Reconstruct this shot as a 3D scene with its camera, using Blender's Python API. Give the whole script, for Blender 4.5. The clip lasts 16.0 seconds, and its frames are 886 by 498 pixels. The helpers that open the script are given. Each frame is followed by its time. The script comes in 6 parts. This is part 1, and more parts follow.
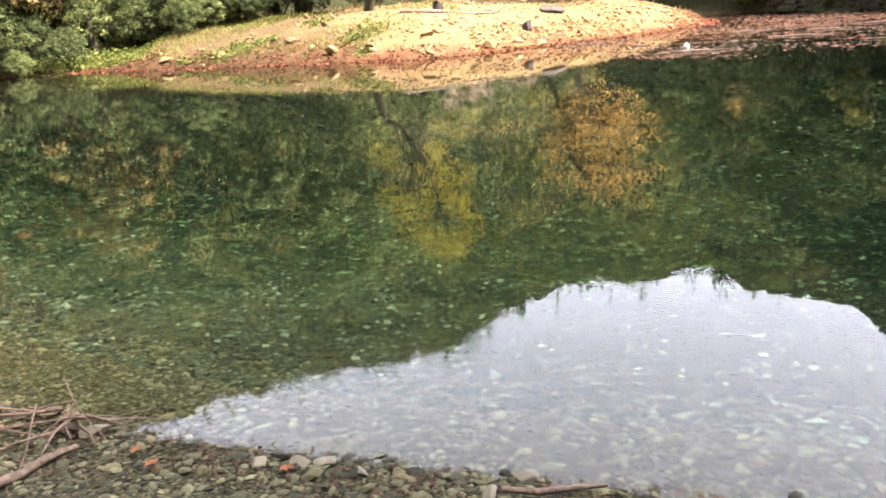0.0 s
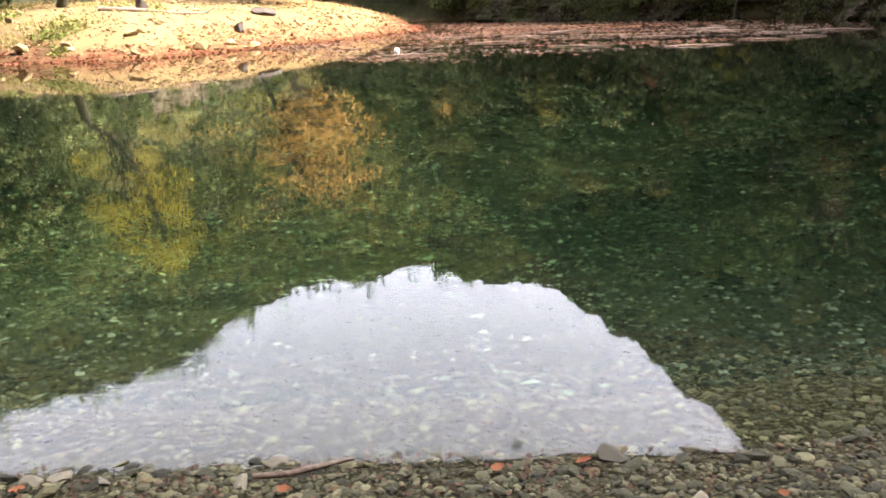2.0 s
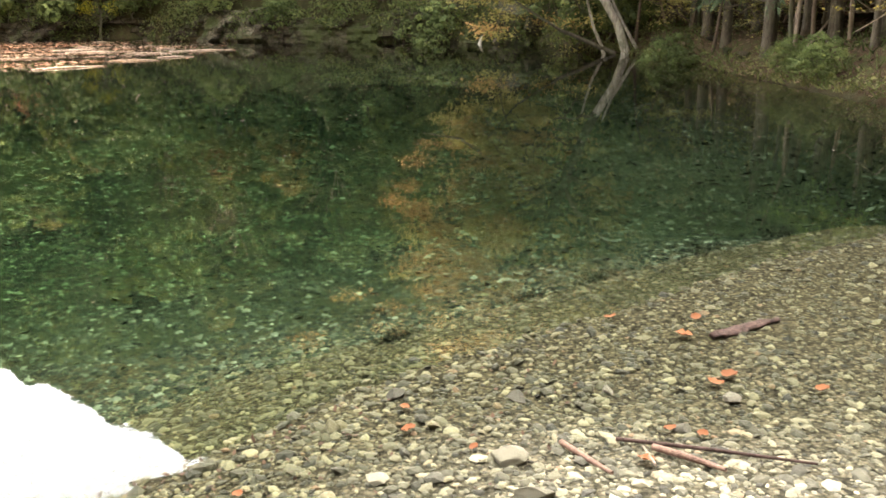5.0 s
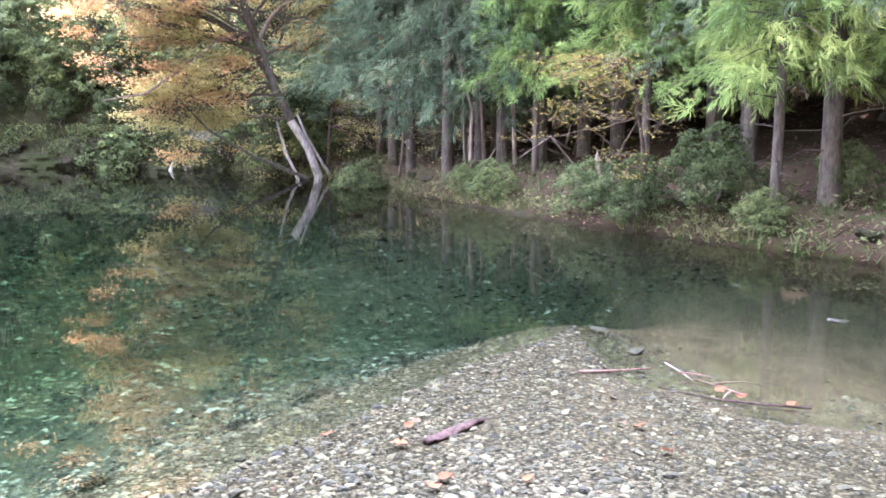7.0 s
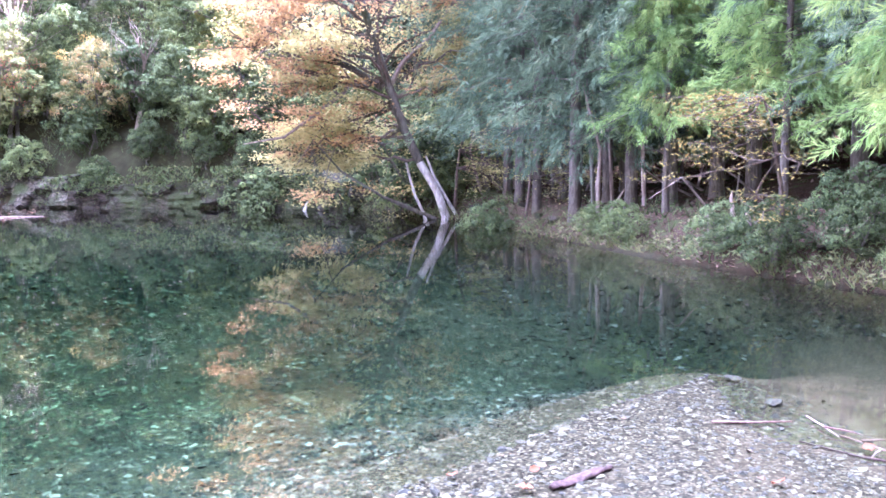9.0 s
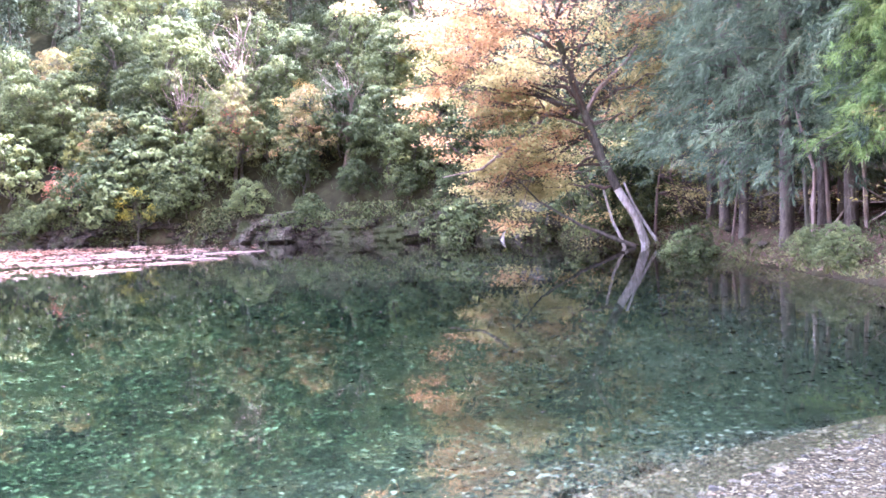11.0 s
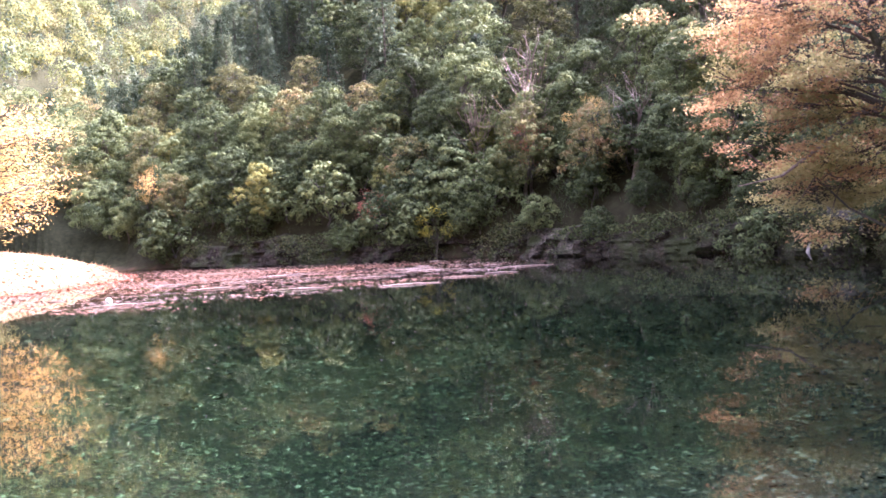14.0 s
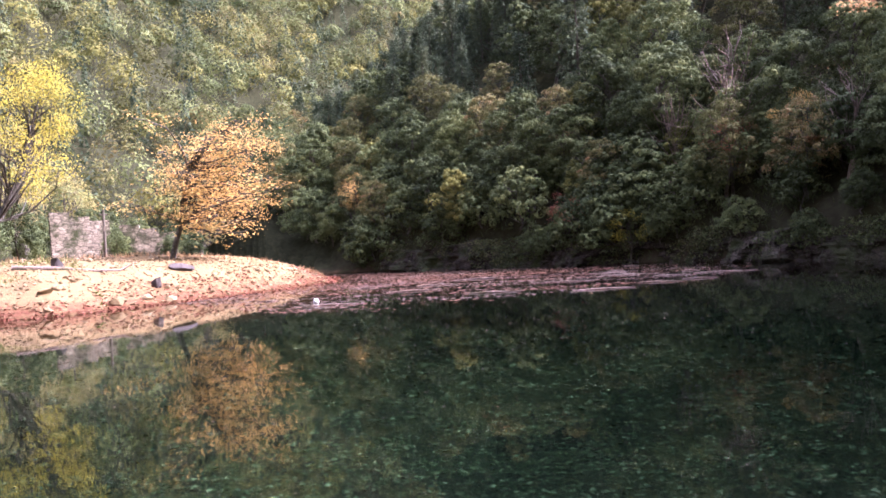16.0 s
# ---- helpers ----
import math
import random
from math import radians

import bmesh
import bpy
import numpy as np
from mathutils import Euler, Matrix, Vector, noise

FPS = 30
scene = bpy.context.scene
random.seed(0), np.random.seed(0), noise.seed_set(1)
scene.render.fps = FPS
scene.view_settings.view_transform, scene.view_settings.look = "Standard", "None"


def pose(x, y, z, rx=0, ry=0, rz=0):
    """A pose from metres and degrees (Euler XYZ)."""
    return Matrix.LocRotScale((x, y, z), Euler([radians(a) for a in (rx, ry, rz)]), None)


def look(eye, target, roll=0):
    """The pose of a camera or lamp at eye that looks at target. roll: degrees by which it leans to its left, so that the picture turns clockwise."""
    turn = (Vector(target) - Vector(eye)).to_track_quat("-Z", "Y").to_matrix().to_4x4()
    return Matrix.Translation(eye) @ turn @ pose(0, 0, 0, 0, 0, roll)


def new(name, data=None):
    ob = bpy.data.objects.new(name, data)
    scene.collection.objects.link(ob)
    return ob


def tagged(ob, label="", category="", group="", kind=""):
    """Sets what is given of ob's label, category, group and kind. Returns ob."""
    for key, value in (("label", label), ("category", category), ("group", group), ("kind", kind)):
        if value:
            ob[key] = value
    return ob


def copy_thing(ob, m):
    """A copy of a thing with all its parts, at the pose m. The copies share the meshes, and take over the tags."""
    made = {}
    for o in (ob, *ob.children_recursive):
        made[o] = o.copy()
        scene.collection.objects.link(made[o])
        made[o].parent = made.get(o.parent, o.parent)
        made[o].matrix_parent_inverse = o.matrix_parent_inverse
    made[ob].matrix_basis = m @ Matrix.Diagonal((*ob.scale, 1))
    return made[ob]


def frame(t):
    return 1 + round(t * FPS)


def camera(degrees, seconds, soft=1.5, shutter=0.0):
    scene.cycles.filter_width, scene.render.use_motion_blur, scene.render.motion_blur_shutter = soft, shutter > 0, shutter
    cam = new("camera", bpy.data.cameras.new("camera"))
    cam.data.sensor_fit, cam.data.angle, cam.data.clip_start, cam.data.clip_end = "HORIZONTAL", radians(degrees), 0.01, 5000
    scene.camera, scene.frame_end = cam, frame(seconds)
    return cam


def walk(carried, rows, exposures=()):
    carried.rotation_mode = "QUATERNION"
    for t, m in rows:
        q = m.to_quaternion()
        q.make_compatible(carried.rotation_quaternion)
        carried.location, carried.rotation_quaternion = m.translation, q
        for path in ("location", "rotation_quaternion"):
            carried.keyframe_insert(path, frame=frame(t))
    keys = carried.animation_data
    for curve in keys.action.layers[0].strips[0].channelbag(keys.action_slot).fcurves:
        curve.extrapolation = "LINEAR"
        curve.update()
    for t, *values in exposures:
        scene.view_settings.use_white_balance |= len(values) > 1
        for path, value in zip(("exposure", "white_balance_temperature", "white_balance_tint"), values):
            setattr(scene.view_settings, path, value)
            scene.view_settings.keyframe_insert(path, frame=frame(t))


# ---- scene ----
# camera and path -------------------------------------------------------------
cam = camera(55.4, 16.0, 1.7)
PATH = [
    (0.0, 0.149, 0.123, 1.545, 74.189, 4.113, -1.151),
    (0.5, 0.145, 0.075, 1.543, 74.907, 3.192, -4.164),
    (1.0, 0.142, 0.027, 1.538, 75.110, 2.706, -7.141),
    (1.5, 0.142, 0.012, 1.543, 74.437, 2.514, -12.110),
    (2.0, 0.093, -0.003, 1.534, 73.366, 2.284, -19.881),
    (2.5, 0.035, 0.005, 1.540, 71.998, 2.472, -29.673),
    (3.0, 0.004, 0.015, 1.541, 71.993, 1.894, -37.423),
    (3.5, 0.016, 0.025, 1.544, 72.717, 1.417, -43.358),
    (4.0, 0.031, 0.024, 1.549, 73.359, 1.151, -49.453),
    (4.5, 0.052, 0.017, 1.552, 73.731, 0.807, -54.355),
    (5.0, 0.070, 0.001, 1.550, 73.643, 0.673, -59.756),
    (7.5, 0.034, 0.026, 1.531, 82.739, 0.038, -81.398),
    (8.0, 0.031, 0.019, 1.535, 83.625, 0.561, -77.881),
    (8.5, 0.021, 0.027, 1.543, 83.948, 0.363, -73.957),
    (9.0, 0.016, 0.034, 1.543, 84.601, 0.179, -71.558),
    (9.5, 0.023, 0.041, 1.538, 85.169, 0.760, -68.636),
    (10.0, -0.000, 0.045, 1.545, 85.944, 1.436, -64.920),
    (12.5, -0.025, -0.014, 1.565, 87.253, 2.590, -49.471),
    (13.0, -0.028, -0.044, 1.565, 87.685, 3.028, -46.117),
    (13.5, -0.069, -0.066, 1.567, 88.183, 3.452, -42.495),
    (14.0, -0.091, -0.064, 1.578, 88.597, 3.308, -38.902),
    (14.5, -0.132, -0.078, 1.568, 88.651, 2.741, -36.446),
    (15.0, -0.151, -0.070, 1.559, 88.648, 2.424, -34.039),
    (15.5, -0.167, -0.079, 1.560, 88.982, 2.882, -30.392),
    (16.0, -0.162, -0.086, 1.569, 89.655, 3.411, -25.939),
]
walk(cam, [(t, pose(x, y, z, a, b, c)) for t, x, y, z, a, b, c in PATH],
     exposures=[
         (0.0, 4.3, 6350, 21), (3.0, 4.3, 6600, 20), (4.0, 5.05, 7000, 13), (5.0, 5.6, 7200, 9), (7.5, 6.8, 4950, 38), (9.5, 7.0, 4800, 45), (12.5, 6.4, 5300, 54), (14.0, 5.4, 5250, 52), (16.0, 4.05, 5250, 49),
     ])

# light -----------------------------------------------------------------------
SUN_AZ, SUN_EL = 116.0, 43.0
world = bpy.data.worlds.new("world")
scene.world = world
world.use_nodes = True
wn = world.node_tree
sky = wn.nodes.new("ShaderNodeTexSky")
sky.sky_type = "NISHITA"
sky.sun_disc = False
sky.sun_elevation, sky.sun_rotation = radians(SUN_EL), radians(SUN_AZ)
sky.dust_density, sky.air_density, sky.ozone_density = 5.0, 1.0, 1.0
pale = wn.nodes.new("ShaderNodeHueSaturation")
pale.inputs["Saturation"].default_value = 0.22
wn.links.new(sky.outputs[0], pale.inputs["Color"])
wn.links.new(pale.outputs[0], wn.nodes["Background"].inputs["Color"])
wn.nodes["Background"].inputs["Strength"].default_value = 0.13

sun = new("sun", bpy.data.lights.new("sun", "SUN"))
sun.data.energy, sun.data.angle, sun.data.color = 1.25, radians(1.5), (1.0, 0.86, 0.66)
sa, se = radians(SUN_AZ), radians(SUN_EL)
SUN_DIR = Vector((math.sin(sa) * math.cos(se), math.cos(sa) * math.cos(se), math.sin(se)))
sun.matrix_world = look(SUN_DIR * 200, (0, 0, 0))


# materials -------------------------------------------------------------------
def material(name):
    m = bpy.data.materials.new(name)
    m.use_nodes = True
    nt = m.node_tree
    return m, nt.nodes, nt.links, nt.nodes["Principled BSDF"]


def ramp(nodes, stops):
    r = nodes.new("ShaderNodeValToRGB")
    while len(r.color_ramp.elements) < len(stops):
        r.color_ramp.elements.new(0.5)
    for e, (p, c) in zip(r.color_ramp.elements, stops):
        e.position, e.color = p, (*c, 1)
    return r


def noise_tex(nodes, scale, detail=4.0, rough=0.6):
    n = nodes.new("ShaderNodeTexNoise")
    n.inputs["Scale"].default_value, n.inputs["Detail"].default_value, n.inputs["Roughness"].default_value = scale, detail, rough
    return n


def mixer(nodes, links, fac, a, b, mode="MIX"):
    """Colour mix of two sockets or colours."""
    n = nodes.new("ShaderNodeMix")
    n.data_type, n.blend_type = "RGBA", mode
    for sock, v in ((n.inputs[0], fac), (n.inputs[6], a), (n.inputs[7], b)):
        if hasattr(v, "is_linked"):
            links.new(v, sock)
        elif isinstance(v, tuple):
            sock.default_value = (*v, 1)
        else:
            sock.default_value = v
    return n.outputs[2]


def bump(nodes, links, bsdf, height, strength, dist):
    b = nodes.new("ShaderNodeBump")
    b.inputs["Strength"].default_value, b.inputs["Distance"].default_value = strength, dist
    links.new(height, b.inputs["Height"])
    links.new(b.outputs[0], bsdf.inputs["Normal"])


def leaf_material(name, stops, glow=0.3, rough=0.65, own=0.5):
    """Leaves: each leaf of its own shade, each tree of its own tone; light passes through them."""
    m, n, l, p = material(name)
    geo, info = n.new("ShaderNodeNewGeometry"), n.new("ShaderNodeObjectInfo")
    r = ramp(n, stops)
    big = noise_tex(n, 0.35, 2.0)
    l.new(geo.outputs["Position"], big.inputs["Vector"])
    a = n.new("ShaderNodeMath")
    a.operation = "MULTIPLY_ADD"
    a.inputs[1].default_value = 0.34
    l.new(geo.outputs["Random Per Island"], a.inputs[0])
    s = n.new("ShaderNodeMath")
    s.operation = "MULTIPLY_ADD"
    s.inputs[1].default_value = own
    l.new(info.outputs["Random"], s.inputs[0])
    t = n.new("ShaderNodeMath")
    t.operation = "MULTIPLY_ADD"
    t.inputs[1].default_value, t.inputs[2].default_value = 0.7, -0.02 - own / 2
    l.new(big.outputs[0], t.inputs[0])
    tone = n.new("ShaderNodeAttribute")
    tone.attribute_name = "tone"
    tt = n.new("ShaderNodeMath")
    tt.operation = "MULTIPLY_ADD"
    tt.inputs[1].default_value = 0.6
    l.new(tone.outputs["Fac"], tt.inputs[0])
    l.new(t.outputs[0], tt.inputs[2])
    l.new(tt.outputs[0], s.inputs[2])
    l.new(s.outputs[0], a.inputs[2])
    l.new(a.outputs[0], r.inputs[0])
    l.new(r.outputs[0], p.inputs["Base Color"])
    p.inputs["Roughness"].default_value = rough
    p.inputs["Specular IOR Level"].default_value = 0.03
    tr = n.new("ShaderNodeBsdfTranslucent")
    l.new(r.outputs[0], tr.inputs[0])
    mx = n.new("ShaderNodeMixShader")
    mx.inputs[0].default_value = glow
    l.new(p.outputs[0], mx.inputs[1])
    l.new(tr.outputs[0], mx.inputs[2])
    l.new(mx.outputs[0], n["Material Output"].inputs[0])
    return m


M_EVERGREEN = leaf_material("evergreen_leaf", [(0.0, (0.021, 0.029, 0.012)), (0.35, (0.049, 0.065, 0.025)), (0.7, (0.091, 0.112, 0.040)), (1.0, (0.150, 0.172, 0.058))], 0.22)
M_OLIVE = leaf_material("olive_leaf", [(0.0, (0.050, 0.054, 0.019)), (0.5, (0.095, 0.098, 0.032)), (0.85, (0.165, 0.137, 0.05)), (1.0, (0.215, 0.125, 0.055))], 0.25)
M_LIGHT = leaf_material("light_green_leaf", [(0.0, (0.052, 0.060, 0.016)), (0.5, (0.110, 0.117, 0.030)), (1.0, (0.19, 0.175, 0.045))], 0.22)
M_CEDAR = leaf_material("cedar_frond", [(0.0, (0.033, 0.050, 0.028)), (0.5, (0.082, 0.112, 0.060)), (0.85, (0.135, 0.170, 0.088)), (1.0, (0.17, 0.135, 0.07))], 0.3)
# paler than M_CEDAR: sun through the sprays is put into the colour
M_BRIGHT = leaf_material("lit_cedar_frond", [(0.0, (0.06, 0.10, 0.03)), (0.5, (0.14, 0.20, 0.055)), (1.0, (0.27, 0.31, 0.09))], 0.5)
M_CONIFER = leaf_material("conifer_needle", [(0.0, (0.024, 0.036, 0.020)), (0.5, (0.050, 0.068, 0.036)), (1.0, (0.095, 0.112, 0.056))])
M_ORANGE = leaf_material("orange_leaf", [(0.0, (0.12, 0.058, 0.034)), (0.25, (0.235, 0.130, 0.060)), (0.55, (0.30, 0.185, 0.075)), (0.85, (0.32, 0.225, 0.085)), (1.0, (0.21, 0.185, 0.07))], 0.5, own=0.0)
M_GOLD = leaf_material("golden_leaf", [(0.0, (0.32, 0.18, 0.055)), (0.5, (0.45, 0.29, 0.085)), (1.0, (0.50, 0.37, 0.115))], 0.45, own=0.0)
M_YELLOW = leaf_material("yellow_leaf", [(0.0, (0.16, 0.17, 0.03)), (0.5, (0.36, 0.32, 0.045)), (1.0, (0.55, 0.43, 0.06))], 0.45, own=0.0)
M_RED = leaf_material("red_leaf", [(0.0, (0.22, 0.08, 0.05)), (0.6, (0.33, 0.13, 0.07)), (1.0, (0.36, 0.20, 0.09))], 0.4)
M_DRYLEAF = leaf_material("dry_leaf", [(0.0, (0.038, 0.019, 0.011)), (0.5, (0.080, 0.041, 0.024)), (1.0, (0.125, 0.072, 0.042))], 0.15, 0.7, 0.0)
M_REDLITTER = leaf_material("red_litter_leaf", [(0.0, (0.050, 0.018, 0.010)), (0.5, (0.110, 0.040, 0.022)), (1.0, (0.17, 0.078, 0.044))], 0.15, 0.7, 0.0)
M_PALE = leaf_material("pale_floating_leaf", [(0.0, (0.036, 0.022, 0.015)), (0.6, (0.066, 0.045, 0.030)), (1.0, (0.14, 0.112, 0.08))], 0.1, 0.6, 0.0)
M_GRASS = leaf_material("grass_blade", [(0.0, (0.055, 0.074, 0.018)), (0.5, (0.115, 0.132, 0.034)), (1.0, (0.22, 0.18, 0.065))], 0.3)
M_DRYGRASS = leaf_material("dry_grass_blade", [(0.0, (0.16, 0.09, 0.04)), (0.5, (0.30, 0.19, 0.09)), (1.0, (0.42, 0.32, 0.18))], 0.3)


def bark_material(name, dark, light, scale=14.0, bare=0.52):
    m, n, l, p = material(name)
    co = n.new("ShaderNodeTexCoord")
    mp = n.new("ShaderNodeMapping")
    mp.inputs["Scale"].default_value = (1, 1, 0.25)
    l.new(co.outputs["Object"], mp.inputs[0])
    a, b = noise_tex(n, scale, 6, 0.7), noise_tex(n, 1.7, 3)
    l.new(mp.outputs[0], a.inputs["Vector"])
    l.new(co.outputs["Object"], b.inputs["Vector"])
    r = ramp(n, [(0.32, dark), (0.62, light)])
    l.new(a.outputs[0], r.inputs[0])
    moss = ramp(n, [(bare, (0, 0, 0)), (bare + 0.2, (1, 1, 1))])
    l.new(b.outputs[0], moss.inputs[0])
    c = mixer(n, l, moss.outputs[0], r.outputs[0], tuple(0.55 * v + 0.45 * w for v, w in zip(dark, (0.06, 0.075, 0.03))))
    l.new(c, p.inputs["Base Color"])
    p.inputs["Roughness"].default_value = 0.9
    bump(n, l, p, a.outputs[0], 0.7, 0.02)
    p.inputs["Specular IOR Level"].default_value = 0.08
    return m


M_BARK = bark_material("bark", (0.025, 0.022, 0.016), (0.085, 0.076, 0.057))
M_CEDARBARK = bark_material("cedar_bark", (0.027, 0.022, 0.017), (0.092, 0.076, 0.058), 20)
M_WHITEBARK = bark_material("white_bark", (0.10, 0.085, 0.068), (0.36, 0.335, 0.295), 9, 0.58)
M_DEADWOOD = bark_material("dead_wood", (0.075, 0.054, 0.04), (0.19, 0.15, 0.118), 18)
M_TWIG = bark_material("twig_bark", (0.034, 0.024, 0.018), (0.095, 0.070, 0.053), 30)


def stone_material(name, stops, scale=5.0, rough=0.75, sunk=False, wet=False):
    m, n, l, p = material(name)
    geo, info, co = n.new("ShaderNodeNewGeometry"), n.new("ShaderNodeObjectInfo"), n.new("ShaderNodeTexCoord")
    add = n.new("ShaderNodeMath")
    add.operation = "ADD"
    l.new(geo.outputs["Random Per Island"], add.inputs[0])
    l.new(info.outputs["Random"], add.inputs[1])
    fr = n.new("ShaderNodeMath")
    fr.operation = "FRACT"
    l.new(add.outputs[0], fr.inputs[0])
    r = ramp(n, stops)
    r.color_ramp.interpolation = "LINEAR"
    l.new(fr.outputs[0], r.inputs[0])
    a = noise_tex(n, scale * 8, 5, 0.7)
    l.new(co.outputs["Object"], a.inputs["Vector"])
    g = ramp(n, [(0.3, (0.72, 0.72, 0.72)), (0.7, (1.2, 1.2, 1.2))])
    l.new(a.outputs[0], g.inputs[0])
    c = mixer(n, l, 1.0, r.outputs[0], g.outputs[0], "MULTIPLY")
    p.inputs["Specular IOR Level"].default_value = 0.0 if sunk else 0.08
    if wet:  # wet stone is darker than dry stone
        wx, wd = n.new("ShaderNodeSeparateXYZ"), n.new("ShaderNodeMapRange")
        l.new(geo.outputs["Position"], wx.inputs[0])
        wd.inputs["From Min"].default_value, wd.inputs["From Max"].default_value = 0.17, 0.06
        l.new(wx.outputs[2], wd.inputs["Value"])
        c = mixer(n, l, wd.outputs[0], c, mixer(n, l, 1.0, c, (0.36, 0.385, 0.29), "MULTIPLY"))
        depth_tint = n.new("ShaderNodeMapRange")  # green dimming of deeper water, put into the colour
        depth_tint.inputs["From Min"].default_value, depth_tint.inputs["From Max"].default_value = -0.10, -0.48
        l.new(wx.outputs[2], depth_tint.inputs["Value"])
        c = mixer(n, l, depth_tint.outputs[0], c, mixer(n, l, 1.0, c, (0.60, 0.82, 0.62), "MULTIPLY"))
    if sunk:  # the dimming of deep water, put into the stones' colour
        sx, dp = n.new("ShaderNodeSeparateXYZ"), n.new("ShaderNodeMapRange")
        l.new(geo.outputs["Position"], sx.inputs[0])
        dp.inputs["From Min"].default_value, dp.inputs["From Max"].default_value = -0.35, -1.7
        l.new(sx.outputs[2], dp.inputs["Value"])
        c = mixer(n, l, dp.outputs[0], c, mixer(n, l, 1.0, r.outputs[0], (0.48, 0.70, 0.48), "MULTIPLY"))
    l.new(c, p.inputs["Base Color"])
    p.inputs["Roughness"].default_value = rough
    bump(n, l, p, a.outputs[0], 0.35, 0.01)
    return m


M_PEBBLE = stone_material("river_pebble", [(0.0, (0.024, 0.022, 0.017)), (0.3, (0.054, 0.050, 0.036)), (0.6, (0.084, 0.077, 0.054)), (0.82, (0.132, 0.119, 0.082)), (0.95, (0.20, 0.18, 0.128)), (1.0, (0.125, 0.076, 0.048))], 6, 0.7, wet=True)
M_PALESTONE = stone_material("pale_stone", [(0.0, (0.100, 0.070, 0.033)), (0.5, (0.158, 0.117, 0.057)), (1.0, (0.23, 0.178, 0.094))], 3)
M_BOULDER = stone_material("dark_boulder", [(0.0, (0.040, 0.034, 0.030)), (1.0, (0.075, 0.064, 0.056))], 3)


def rock_material(name, dark, light):
    """Weathered rock: beds and cracks, brown stains and moss."""
    m, n, l, p = material(name)
    geo = n.new("ShaderNodeNewGeometry")
    mp = n.new("ShaderNodeMapping")
    mp.inputs["Scale"].default_value, mp.inputs["Rotation"].default_value = (1.0, 1.0, 2.2), (0.25, 0.1, 0.0)
    l.new(geo.outputs["Position"], mp.inputs[0])
    a, b, c = noise_tex(n, 1.6, 8, 0.75), noise_tex(n, 9, 6, 0.7), noise_tex(n, 0.7, 5, 0.7)
    vor = n.new("ShaderNodeTexVoronoi")
    vor.feature = "DISTANCE_TO_EDGE"
    vor.inputs["Scale"].default_value = 2.2
    for t in (a, b, vor):
        l.new(mp.outputs[0], t.inputs["Vector"])
    l.new(geo.outputs["Position"], c.inputs["Vector"])
    r = ramp(n, [(0.36, dark), (0.62, light)])
    l.new(a.outputs[0], r.inputs[0])
    grain = ramp(n, [(0.3, (0.55, 0.55, 0.55)), (0.7, (1.3, 1.3, 1.3))])
    l.new(b.outputs[0], grain.inputs[0])
    col = mixer(n, l, 1.0, r.outputs[0], grain.outputs[0], "MULTIPLY")
    crack = ramp(n, [(0.0, (0.25, 0.25, 0.25)), (0.09, (1, 1, 1))])
    l.new(vor.outputs["Distance"], crack.inputs[0])
    col = mixer(n, l, 1.0, col, crack.outputs[0], "MULTIPLY")
    moss = ramp(n, [(0.46, (0, 0, 0)), (0.60, (1, 1, 1))])
    l.new(c.outputs[0], moss.inputs[0])
    col = mixer(n, l, moss.outputs[0], col, mixer(n, l, 1.0, (0.030, 0.036, 0.014), grain.outputs[0], "MULTIPLY"))
    l.new(col, p.inputs["Base Color"])
    p.inputs["Roughness"].default_value, p.inputs["Specular IOR Level"].default_value = 0.9, 0.05
    bump(n, l, p, b.outputs[0], 0.9, 0.08)
    return m


M_BLOCK = rock_material("pale_cliff_rock", (0.026, 0.022, 0.015), (0.095, 0.082, 0.060))
M_CLIFF = rock_material("cliff_rock", (0.013, 0.010, 0.007), (0.052, 0.042, 0.030))


